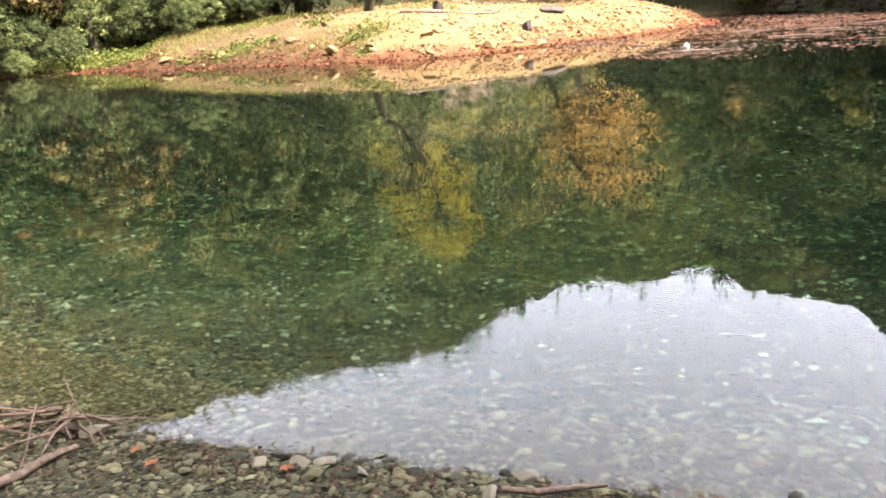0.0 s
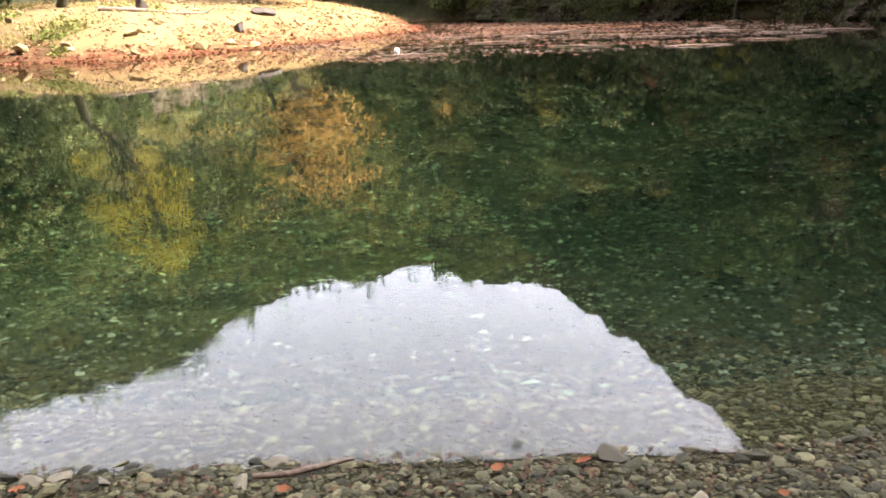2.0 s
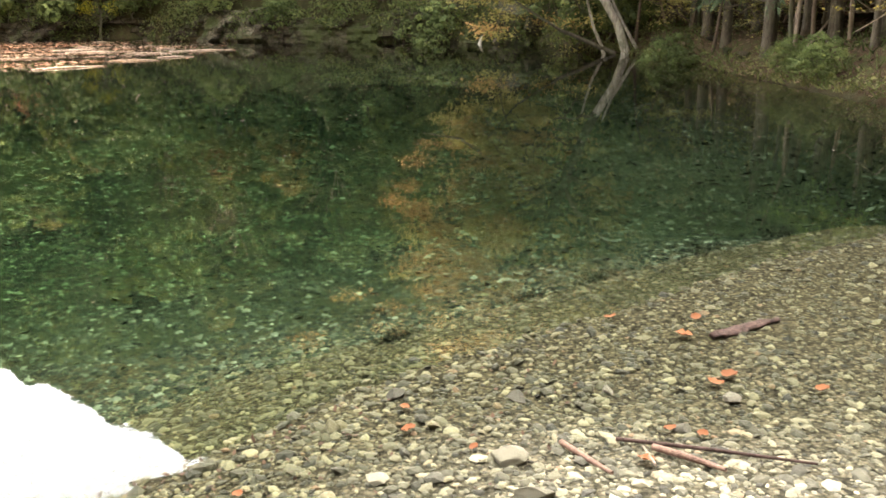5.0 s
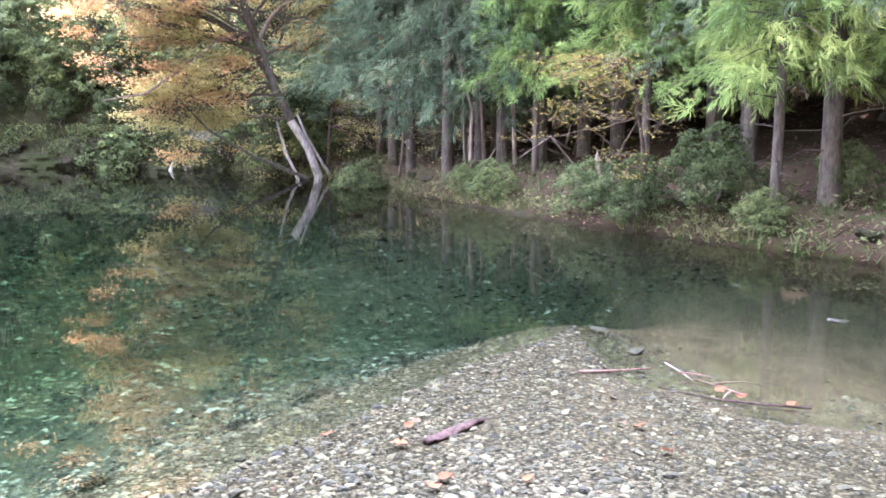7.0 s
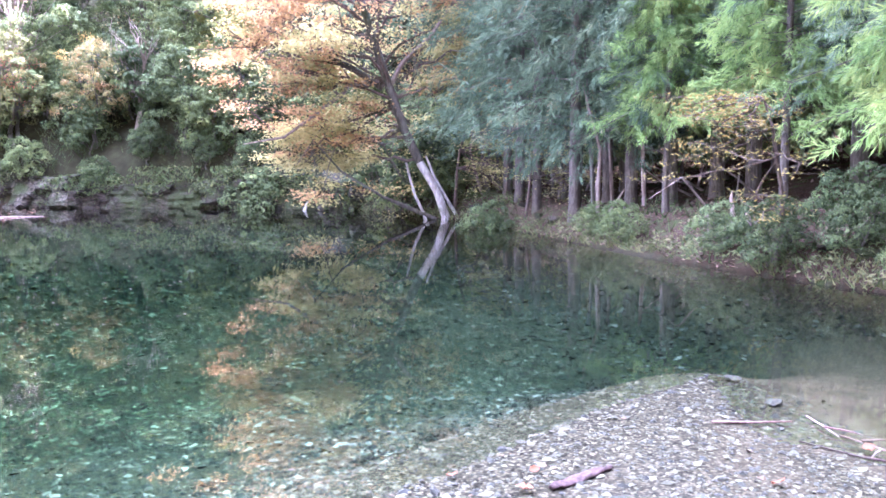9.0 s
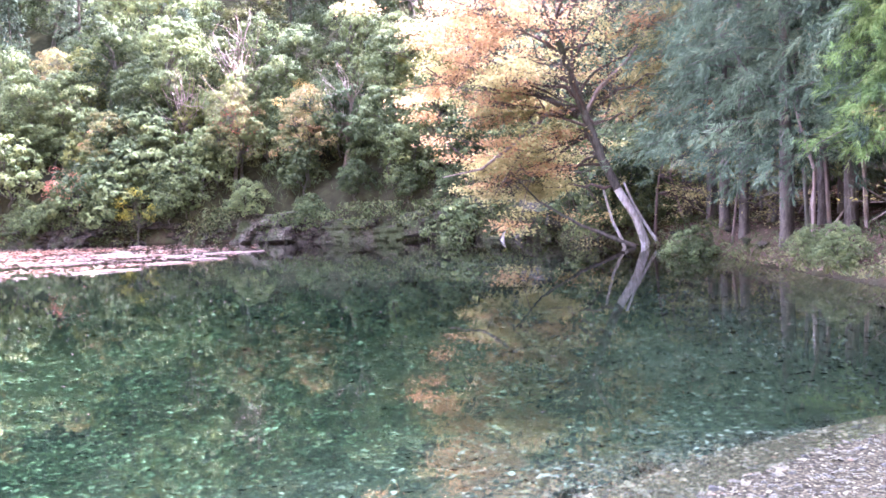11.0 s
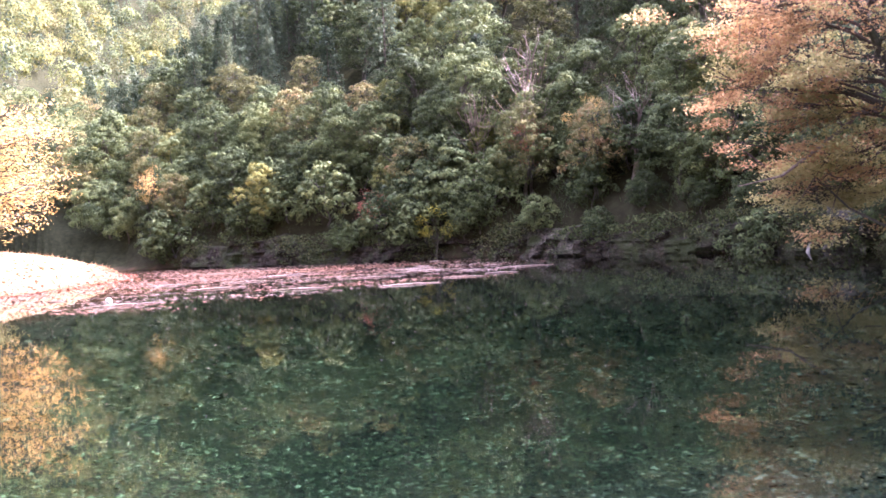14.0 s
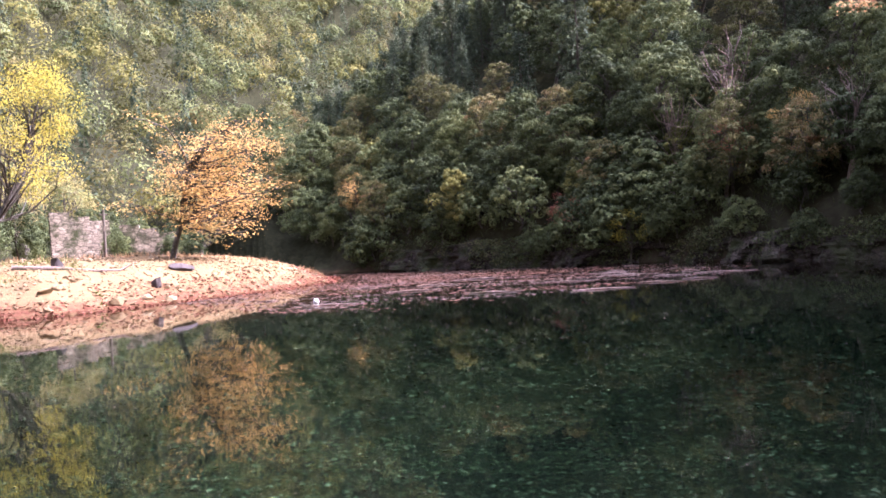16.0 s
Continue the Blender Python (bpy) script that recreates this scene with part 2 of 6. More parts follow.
def ground_material():
    """Litter, gravel and mud, laid down by height over the water and by place."""
    m, n, l, p = material("ground")
    geo = n.new("ShaderNodeNewGeometry")
    att = n.new("ShaderNodeAttribute")
    att.attribute_name = "cover"
    sep = n.new("ShaderNodeSeparateColor")
    l.new(att.outputs["Color"], sep.inputs[0])
    fine, mid, wide = noise_tex(n, 22, 6, 0.75), noise_tex(n, 3.0, 5, 0.65), noise_tex(n, 0.4, 3)
    vor = n.new("ShaderNodeTexVoronoi")
    vor.inputs["Scale"].default_value = 52
    for t in (fine, mid, wide, vor):
        l.new(geo.outputs["Position"], t.inputs["Vector"])
    litter = ramp(n, [(0.25, (0.015, 0.010, 0.007)), (0.5, (0.036, 0.024, 0.016)), (0.75, (0.07, 0.046, 0.030))])
    l.new(fine.outputs[0], litter.inputs[0])
    moss = ramp(n, [(0.5, (0, 0, 0)), (0.68, (1, 1, 1))])
    l.new(mid.outputs[0], moss.inputs[0])
    litter_c = mixer(n, l, moss.outputs[0], litter.outputs[0], (0.034, 0.046, 0.015))
    peb = ramp(n, [(0.0, (0.021, 0.019, 0.014)), (0.4, (0.046, 0.041, 0.029)), (0.8, (0.070, 0.062, 0.042)), (1.0, (0.105, 0.092, 0.062))])
    sp = n.new("ShaderNodeSeparateColor")
    l.new(vor.outputs["Color"], sp.inputs[0])
    l.new(sp.outputs[0], peb.inputs[0])
    # darker towards the cell edges: shade between pebbles put into the colour
    gap = ramp(n, [(0.25, (1, 1, 1)), (0.75, (0.5, 0.5, 0.5))])
    l.new(vor.outputs["Distance"], gap.inputs[0])
    peb_c = mixer(n, l, 1.0, peb.outputs[0], gap.outputs[0], "MULTIPLY")
    gravel = ramp(n, [(0.25, (0.098, 0.062, 0.028)), (0.55, (0.160, 0.114, 0.052)), (0.8, (0.22, 0.170, 0.086))])
    l.new(fine.outputs[0], gravel.inputs[0])
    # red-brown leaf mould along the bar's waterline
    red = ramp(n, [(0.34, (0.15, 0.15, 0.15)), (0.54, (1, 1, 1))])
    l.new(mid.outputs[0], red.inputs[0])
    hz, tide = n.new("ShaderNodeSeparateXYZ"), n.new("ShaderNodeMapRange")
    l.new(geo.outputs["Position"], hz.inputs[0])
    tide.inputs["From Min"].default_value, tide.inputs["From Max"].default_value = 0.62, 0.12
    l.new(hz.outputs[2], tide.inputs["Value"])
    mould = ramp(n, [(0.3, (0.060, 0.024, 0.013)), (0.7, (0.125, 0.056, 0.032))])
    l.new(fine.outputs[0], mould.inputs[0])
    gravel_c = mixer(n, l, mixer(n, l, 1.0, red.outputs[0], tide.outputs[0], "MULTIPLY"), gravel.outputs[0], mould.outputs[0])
    mud = ramp(n, [(0.3, (0.055, 0.043, 0.028)), (0.5, (0.088, 0.070, 0.047)), (0.7, (0.125, 0.100, 0.070))])
    l.new(mid.outputs[0], mud.inputs[0])
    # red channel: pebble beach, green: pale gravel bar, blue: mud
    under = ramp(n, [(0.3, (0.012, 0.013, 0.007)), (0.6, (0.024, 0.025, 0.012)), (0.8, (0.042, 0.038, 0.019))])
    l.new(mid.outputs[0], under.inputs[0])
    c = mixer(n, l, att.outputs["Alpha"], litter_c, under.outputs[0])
    c = mixer(n, l, sep.outputs[0], c, peb_c)
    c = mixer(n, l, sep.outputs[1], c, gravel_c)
    c = mixer(n, l, sep.outputs[2], c, mud.outputs[0])
    soak = n.new("ShaderNodeMapRange")
    soak.inputs["From Min"].default_value, soak.inputs["From Max"].default_value = 0.12, 0.03
    # the water's green dimming with depth, put into the bed colour
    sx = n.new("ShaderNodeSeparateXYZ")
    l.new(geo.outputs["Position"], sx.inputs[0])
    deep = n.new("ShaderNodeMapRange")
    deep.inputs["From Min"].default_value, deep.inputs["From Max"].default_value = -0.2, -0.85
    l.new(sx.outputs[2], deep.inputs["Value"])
    bed_green = ramp(n, [(0.3, (0.006, 0.010, 0.006)), (0.6, (0.013, 0.020, 0.011)), (0.85, (0.030, 0.043, 0.025))])
    l.new(mid.outputs[0], bed_green.inputs[0])
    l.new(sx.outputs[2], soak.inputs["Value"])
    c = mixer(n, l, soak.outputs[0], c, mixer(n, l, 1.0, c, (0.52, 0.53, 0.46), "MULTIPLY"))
    bed_dim = mixer(n, l, 1.0, peb_c, (0.20, 0.30, 0.21), "MULTIPLY")
    bed_dim = mixer(n, l, 0.4, bed_dim, bed_green.outputs[0])
    c = mixer(n, l, deep.outputs[0], c, bed_dim)
    # light lost in the deepest water, put into the bed colour as near-black
    depth_dark = n.new("ShaderNodeMapRange")
    depth_dark.inputs["From Min"].default_value, depth_dark.inputs["From Max"].default_value = -0.7, -2.0
    l.new(sx.outputs[2], depth_dark.inputs["Value"])
    c = mixer(n, l, depth_dark.outputs[0], c, (0.0020, 0.0038, 0.0021))
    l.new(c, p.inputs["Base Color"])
    p.inputs["Roughness"].default_value = 0.9
    p.inputs["Specular IOR Level"].default_value = 0.0
    bump(n, l, p, fine.outputs[0], 0.8, 0.03)
    return m


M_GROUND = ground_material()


def water_material():
    m, n, l, p = material("water")
    n.remove(p)
    tr, gl, fr, mx = (n.new("ShaderNode" + k) for k in ("BsdfTransparent", "BsdfGlossy", "Fresnel", "MixShader"))
    tr.inputs[0].default_value = (0.92, 0.96, 0.90, 1)
    gl.inputs["Roughness"].default_value = 0.004
    fr.inputs["IOR"].default_value = 1.333
    geo = n.new("ShaderNodeNewGeometry")
    mp = n.new("ShaderNodeMapping")
    a, b = noise_tex(n, 2.2, 2, 0.5), noise_tex(n, 13.0, 2, 0.5)
    l.new(geo.outputs["Position"], mp.inputs[0])
    l.new(mp.outputs[0], a.inputs["Vector"])
    l.new(mp.outputs[0], b.inputs["Vector"])
    ad = n.new("ShaderNodeMath")
    ad.operation = "MULTIPLY_ADD"
    ad.inputs[1].default_value = 0.16
    l.new(b.outputs[0], ad.inputs[0])
    l.new(a.outputs[0], ad.inputs[2])
    bp = n.new("ShaderNodeBump")
    bp.inputs["Strength"].default_value, bp.inputs["Distance"].default_value = 0.035, 0.02
    l.new(ad.outputs[0], bp.inputs["Height"])
    for k in (gl, fr):
        l.new(bp.outputs[0], k.inputs["Normal"])
    l.new(fr.outputs[0], mx.inputs[0])
    l.new(tr.outputs[0], mx.inputs[1])
    l.new(gl.outputs[0], mx.inputs[2])
    l.new(mx.outputs[0], n["Material Output"].inputs[0])
    return m


M_WATER = water_material()


# mesh helpers ----------------------------------------------------------------
def mesh_of(name, verts, faces, mat, smooth=False):
    """A mesh from an (n, 3) array of corners and an (m, k) array of faces."""
    verts, faces = np.asarray(verts, np.float32), np.asarray(faces, np.int32)
    me = bpy.data.meshes.new(name)
    k = faces.shape[1]
    me.vertices.add(len(verts))
    me.vertices.foreach_set("co", verts.ravel())
    me.loops.add(faces.size)
    me.loops.foreach_set("vertex_index", faces.ravel())
    me.polygons.add(len(faces))
    me.polygons.foreach_set("loop_start", np.arange(0, faces.size, k, dtype=np.int32))
    me.polygons.foreach_set("use_smooth", np.full(len(faces), smooth))
    me.update(calc_edges=True)
    me.materials.append(mat)
    return me


def part(name, me, parent=None, label=""):
    ob = new(name, me)
    ob.parent = parent
    return tagged(ob, label)


def hashed(ix, iy, seed):
    h = np.sin(ix * 127.1 + iy * 311.7 + seed * 74.7) * 43758.5453
    return h - np.floor(h)


def vnoise(x, y, seed=0):
    ix, iy = np.floor(x), np.floor(y)
    fx, fy = x - ix, y - iy
    fx, fy = fx * fx * (3 - 2 * fx), fy * fy * (3 - 2 * fy)
    a, b = hashed(ix, iy, seed), hashed(ix + 1, iy, seed)
    c, d = hashed(ix, iy + 1, seed), hashed(ix + 1, iy + 1, seed)
    return (a + (b - a) * fx) * (1 - fy) + (c + (d - c) * fx) * fy - 0.5


def fbm(x, y, seed=0, octaves=4):
    s = 0
    for k in range(octaves):
        s = s + vnoise(x * 2 ** k, y * 2 ** k, seed + k) / 2 ** k
    return s


def smooth(a, b, v):
    t = np.clip((v - a) / (b - a), 0, 1)
    return t * t * (3 - 2 * t)


def seg_dist(px, py, line, closed):
    """Distance from points to a polyline."""
    best = np.full(px.shape, 1e9)
    n = len(line)
    for i in range(n if closed else n - 1):
        (ax, ay), (bx, by) = line[i], line[(i + 1) % n]
        dx, dy = bx - ax, by - ay
        t = np.clip(((px - ax) * dx + (py - ay) * dy) / (dx * dx + dy * dy), 0, 1)
        best = np.minimum(best, np.hypot(px - ax - t * dx, py - ay - t * dy))
    return best


def inside(px, py, poly):
    c = np.zeros(px.shape, bool)
    n = len(poly)
    for i in range(n):
        (ax, ay), (bx, by) = poly[i], poly[(i + 1) % n]
        if ay != by:
            c ^= ((ay > py) != (by > py)) & (px < (bx - ax) * (py - ay) / (by - ay) + ax)
    return c


# the lie of the land ---------------------------------------------------------
POND = [(-2.4, 3.9), (-1.3, 3.23), (-0.5, 2.95), (0.2, 2.68), (0.75, 2.5), (1.35, 2.28), (1.8, 2.1), (2.6, 1.95), (3.3, 1.65), (4.2, 1.25),
        (5.4, 0.75), (6.5, 0.12), (5.2, -0.15), (4.4, -0.6), (3.8, -1.7), (4.6, -3.5), (7.0, -4.6), (9.7, -3.5), (10.7, -2.7), (11.9, -1.4),
        (13.6, 0.1), (15.4, 1.6), (18.3, 3.6), (21.5, 5.4), (24.4, 8.0), (26.3, 9.8), (29.2, 13.2), (29.8, 16.5), (29.5, 21.0), (28.4, 26.0),
        (27.6, 31.0), (25.4, 36.6), (23.0, 43.3), (20.2, 50.5), (17.0, 54.0), (15.6, 48.5), (13.0, 40.3), (9.7, 36.5), (6.7, 33.8), (4.2, 32.0),
        (2.2, 30.6), (0.4, 29.2), (-2.0, 30.2), (-6.6, 33.4), (-10.8, 36.2), (-15.0, 38.6), (-20.5, 41.5), (-27.0, 40.0), (-26.0, 26.0), (-15.0, 12.0), (-6.0, 6.2)]
SPIT = [(6.5, 0.12), (5.2, -0.15), (4.4, -0.6), (3.8, -1.7), (4.0, -2.3)]
BAR = [(-12, 34), (-4, 28), (2, 28), (10, 34), (18, 46), (16.5, 53), (11, 58), (4, 60), (-8, 60), (-12, 50)]
FOOT = [(3.8, -30), (6.0, -12), (9.7, -3.5), (13.6, 0.1), (18.3, 3.6), (24.4, 8.0), (29.2, 13.2), (29.8, 16.5), (28.4, 26.0), (25.4, 36.6), (20.2, 50.5), (16.5, 66), (17, 90), (26, 130), (50, 190), (90, 260)]
RIGHT_LAND = FOOT + [(900, 600), (900, -30)]
# behind and to the left the crest is unseen, raised to block sky
CREST_AZ = [-180, -120, -75, -60, -24, -5, 0, 4, 8.5, 13, 18, 22, 27, 34, 40, 48, 60, 110, 150, 180]
CREST_EL = [56, 54, 44, 32, 22.9, 21.6, 21.0, 19.2, 17.5, 17.9, 16.4, 17.9, 18.6, 22.7, 27.0, 31, 30, 32, 54, 56]
RIDGE_AZ = [8, 12, 15.3, 16.5, 19.7, 21.7, 24.5, 27, 34, 40, 48, 60, 110, 180]
RIDGE_EL = [2, 4, 7.6, 8.9, 11.4, 13.0, 15.0, 17.8, 22.2, 27.0, 31, 30, 26, 16]


def height(x, y):
    """The ground's height over the water, for arrays of places."""
    x, y = np.asarray(x, float), np.asarray(y, float)
    d = seg_dist(x, y, POND, True)
    wet = inside(x, y, POND)
    r, az = np.hypot(x, y), np.degrees(np.arctan2(x, y))
    # bed
    foot = seg_dist(x, y, FOOT, False)
    lagoon = smooth(1.1, -0.9, y - (0.25 - 0.28 * (x - 6.5))) * smooth(3.0, 3.8, x)
    bed = np.where(d < 0.5, 0.16 * d, 0.08 + 0.34 * (d - 0.5))
    bed = 3.0 * (1 - np.exp(-bed / 3.0)) + 0.9 * (1 - np.exp(-d / 0.4)) * np.exp(-foot / 2.0)
    shallow = -0.008 + 0.055 * smooth(0.15, 1.3, seg_dist(x, y, SPIT, False) + 0.6 * fbm(x * 1.3, y * 1.3, 24)) + 0.02 * smooth(0.5, 3, d) + 0.4 * smooth(6.0, 0.8, foot + 1.0 * fbm(x * 0.8, y * 0.8, 27))
    bed = bed * (1 - lagoon) + shallow * lagoon
    bed = bed + np.where(d > 1.0, 0.15 * fbm(x * 0.7, y * 0.7, 5) * smooth(1, 3, d) * (1 - lagoon), 0)
    # banks
    beach = 0.10 * d + 0.012 * smooth(0, 0.15, d)
    beach = np.where(beach > 0.4, 0.4 + 0.04 * (d - 4), beach)
    spit = smooth(2.2, 3.2, x) * smooth(8, 6, x) * smooth(-2.5, -1, y)
    beach = beach * (1 - 0.55 * spit)
    bar_in = inside(x, y, BAR)
    bar_w = np.where(bar_in, 1, np.exp(-seg_dist(x, y, BAR, True) / 1.5))
    bar = 2.0 * (1 - np.exp(-(0.34 * d) / 1.3)) + 0.10 * fbm(x * 0.6, y * 0.6, 9) * smooth(0, 2, d)
    rim = np.maximum(0.5, r * np.tan(np.radians(np.interp(az, CREST_AZ, CREST_EL))) - 6.0)
    left = 0.10 * np.minimum(d, 12) + np.minimum(0.5 * np.maximum(0, d - 7) * smooth(-8, -14, x), rim)
    right_in = inside(x, y, RIGHT_LAND)
    s = seg_dist(x, y, FOOT, False)
    far_w = smooth(9, 14, y)
    rise = (0.55 + 1.2 * far_w) * smooth(0, 1.3, s) + (0.16 + 0.64 * far_w) * np.maximum(0, s - 0.6) + 0.3 * (1 - far_w) * np.maximum(0, s - 9)
    top = np.maximum(0.5, r * np.tan(np.radians(np.interp(az, RIDGE_AZ, RIDGE_EL))) - 6.5)
    ridge = np.where(rise > top, top + 0.08 * np.minimum(rise - top, 60), rise) + 0.5 * fbm(x * 0.35, y * 0.35, 3) * smooth(0.5, 4, s)
    # the valley's far side; the steep unseen hill behind is added to block sky
    start = np.interp(az, [-180, -120, -60, -35, -15, 0, 15, 30, 110, 180], [5, 5.5, 30, 50, 62, 70, 100, 140, 40, 5])
    slope = np.interp(az, [-180, -110, -60, 100, 135, 180], [1.7, 1.6, 0.62, 0.62, 1.6, 1.7]) * np.maximum(0, r - start)
    back = np.where(slope > rim, rim + 0.04 * np.minimum(slope - rim, 80), slope) * (1 + 0.15 * fbm(x * 0.02, y * 0.02, 8))
    near = smooth(14, 9, y) * smooth(-14, -8, x)
    land = beach * near + (1 - near) * (bar * bar_w + left * (1 - bar_w))
    land = np.maximum(np.minimum(land, 2.2 + 0 * land), 0) * 1.0 + np.maximum(0, left - 2.2) * (1 - near) * (1 - bar_w)
    land = np.where(right_in, np.maximum(ridge, 0.02 + 0.25 * d), land)
    land = np.maximum(land, np.where(right_in & (az > 27), 0, back))
    land = land + np.where(r > 9, 0.10 * fbm(x * 1.3, y * 1.3, 4, 3) * smooth(0.3, 2.5, d), 0.012 * fbm(x * 5, y * 5, 6) * smooth(0.05, 0.5, d))
    return np.where(wet, -bed, np.maximum(land, 0.009 + 0.02 * np.minimum(d, 1)))


def level(x, y):
    return float(height(np.array([x]), np.array([y]))[0])


def build_ground():
    na, nr = 500, 300
    a = np.radians(np.concatenate([np.linspace(-40, 125, 420, endpoint=False), np.linspace(125, 320, na - 420, endpoint=False)]))
    r = np.concatenate([np.linspace(0.05, 12, 120, endpoint=False), 12 * (950 / 12) ** np.linspace(0, 1, nr - 120) ** 1.15])
    A, R = np.meshgrid(a, r)
    x, y = R * np.sin(A), R * np.cos(A)
    z = height(x, y)
    v = np.stack([x, y, z], -1).reshape(-1, 3)
    i = np.arange(nr - 1)[:, None] * na
    j = np.arange(na)[None, :]
    k = (j + 1) % na
    f = np.stack([i + j, i + na + j, i + na + k, i + k], -1).reshape(-1, 4)
    v = np.concatenate([v, [[0, 0, level(0, 0)]]])
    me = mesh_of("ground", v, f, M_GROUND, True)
    px, py, pz = v[:, 0], v[:, 1], v[:, 2]
    d = seg_dist(px, py, POND, True)
    wob = fbm(px * 0.8, py * 0.8, 21)
    near = smooth(16, 10, np.hypot(px, py) + 3 * wob) * (1 - inside(px, py, RIGHT_LAND))
    bar = np.where(inside(px, py, BAR), 1, smooth(2.5, 0, seg_dist(px, py, BAR, True) + 2 * wob)) * (0.30 * smooth(-22, -14, px + 4 * wob) + 0.70 * smooth(-7, 1, px + 5 * wob)) * (1 - inside(px, py, RIGHT_LAND))
    mud = smooth(0.35, -0.45, py + 0.28 * (px - 6.5) + 0.5 * wob) * smooth(0.05, 0.75, d + 0.5 * wob) * smooth(3.4, 4.0, px) * smooth(0.05, -0.02, pz) * smooth(12, 9, px) * smooth(0.6, 5.5, seg_dist(px, py, FOOT, False) + 1.6 * wob)
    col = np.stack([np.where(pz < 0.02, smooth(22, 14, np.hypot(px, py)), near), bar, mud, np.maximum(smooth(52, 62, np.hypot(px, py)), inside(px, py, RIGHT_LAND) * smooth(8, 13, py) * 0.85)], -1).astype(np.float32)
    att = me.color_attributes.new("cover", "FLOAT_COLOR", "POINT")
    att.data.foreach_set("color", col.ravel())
    return tagged(new("ground", me), "river valley ground of pebbles, gravel and leaf litter", "ground", kind="structure")


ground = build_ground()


def build_water():
    v = np.array([(-45, -9, 0), (45, -9, 0), (45, 62, 0), (-45, 62, 0)], float)
    return tagged(new("water", mesh_of("water", v, [[0, 1, 2, 3]], M_WATER)), "still clear green pond water", "water", kind="structure")


water = build_water()


# trees -----------------------------------------------------------------------
def tube(path, radii, sides=6):
    """Corners and faces of a tapering limb along a path."""
    path = [Vector(p) for p in path]
    vs, fs = [], []
    for i, p in enumerate(path):
        d = (path[min(i + 1, len(path) - 1)] - path[max(i - 1, 0)]).normalized()
        u = d.orthogonal().normalized()
        w = d.cross(u)
        for k in range(sides):
            a = 2 * math.pi * k / sides
            vs.append(p + float(radii[i]) * (math.cos(a) * u + math.sin(a) * w))
    for i in range(len(path) - 1):
        for k in range(sides):
            a, b = i * sides + k, i * sides + (k + 1) % sides
            fs.append((a, b, b + sides, a + sides))
    return np.array(vs), np.array(fs)


def joined(pieces):
    vs, fs, n = [], [], 0
    for v, f in pieces:
        vs.append(v)
        fs.append(f + n)
        n += len(v)
    return np.concatenate(vs), np.concatenate(fs)


def leaves(rng, centres, size, up=0.6, long=1.5, droop=0.0, out=None, wide=0.42, loose=0.6):
    """One small leaf-shaped sheet at every centre, turned at random with a lean upwards."""
    n = len(centres)
    nrm = rng.normal(size=(n, 3))
    nrm /= np.linalg.norm(nrm, axis=1)[:, None]
    if out is None:
        nrm[:, 2] = np.abs(nrm[:, 2]) + up
    else:
        nrm = loose * nrm + out + np.array((0, 0, 0.35 * up))
    nrm /= np.linalg.norm(nrm, axis=1)[:, None]
    t = rng.normal(size=(n, 3))
    t[:, 2] -= droop
    t -= (t * nrm).sum(1)[:, None] * nrm
    t /= np.linalg.norm(t, axis=1)[:, None]
    b = np.cross(nrm, t)
    s = (size * rng.uniform(0.6, 1.35, n))[:, None]
    v = np.stack([centres - t * s * long / 2, centres + t * s * long * 0.3 + b * s * wide, centres + t * s * long * 0.4 - b * s * wide], 1)
    return v.reshape(-1, 3), np.arange(3 * n).reshape(-1, 3)


def sprays(rng, roots, ways, length, needles=9, thin=0.07):
    """Feathery conifer sprays: narrow needles fanning out along a hanging axis from every root."""
    n = len(roots)
    ways = ways / np.linalg.norm(ways, axis=1)[:, None]
    size = length * rng.uniform(0.6, 1.3, n)
    p = np.repeat(roots, needles, 0)
    d = np.repeat(ways, needles, 0)
    s = np.repeat(size, needles)[:, None]
    u = np.tile(np.linspace(0, 1, needles), n)[:, None]
    side = rng.normal(size=(n * needles, 3))
    side -= (side * d).sum(1)[:, None] * d
    side /= np.linalg.norm(side, axis=1)[:, None]
    a = p + d * s * u * 0.75
    go = d * 0.75 + side * (0.75 - 0.45 * u) + np.array((0, 0, -0.12))
    go /= np.linalg.norm(go, axis=1)[:, None]
    b = np.cross(go, side + rng.normal(size=(n * needles, 3)) * 0.5)
    b /= np.linalg.norm(b, axis=1)[:, None]
    tip = a + go * s * 0.5
    v = np.stack([a - b * s * thin * 0.5, a + go * s * 0.22 + b * s * thin, tip], 1)
    return v.reshape(-1, 3), np.arange(3 * n * needles).reshape(-1, 3)


def limb(rng, a, b, bow, steps=5):
    """A crooked way from a to b."""
    a, b = Vector(a), Vector(b)
    out = []
    off = Vector(rng.normal(size=3)) * bow
    for i in range(steps + 1):
        t = i / steps
        out.append(a.lerp(b, t) + off * math.sin(math.pi * t) + Vector(rng.normal(size=3)) * bow * 0.25 * (0 < i < steps))
    return out


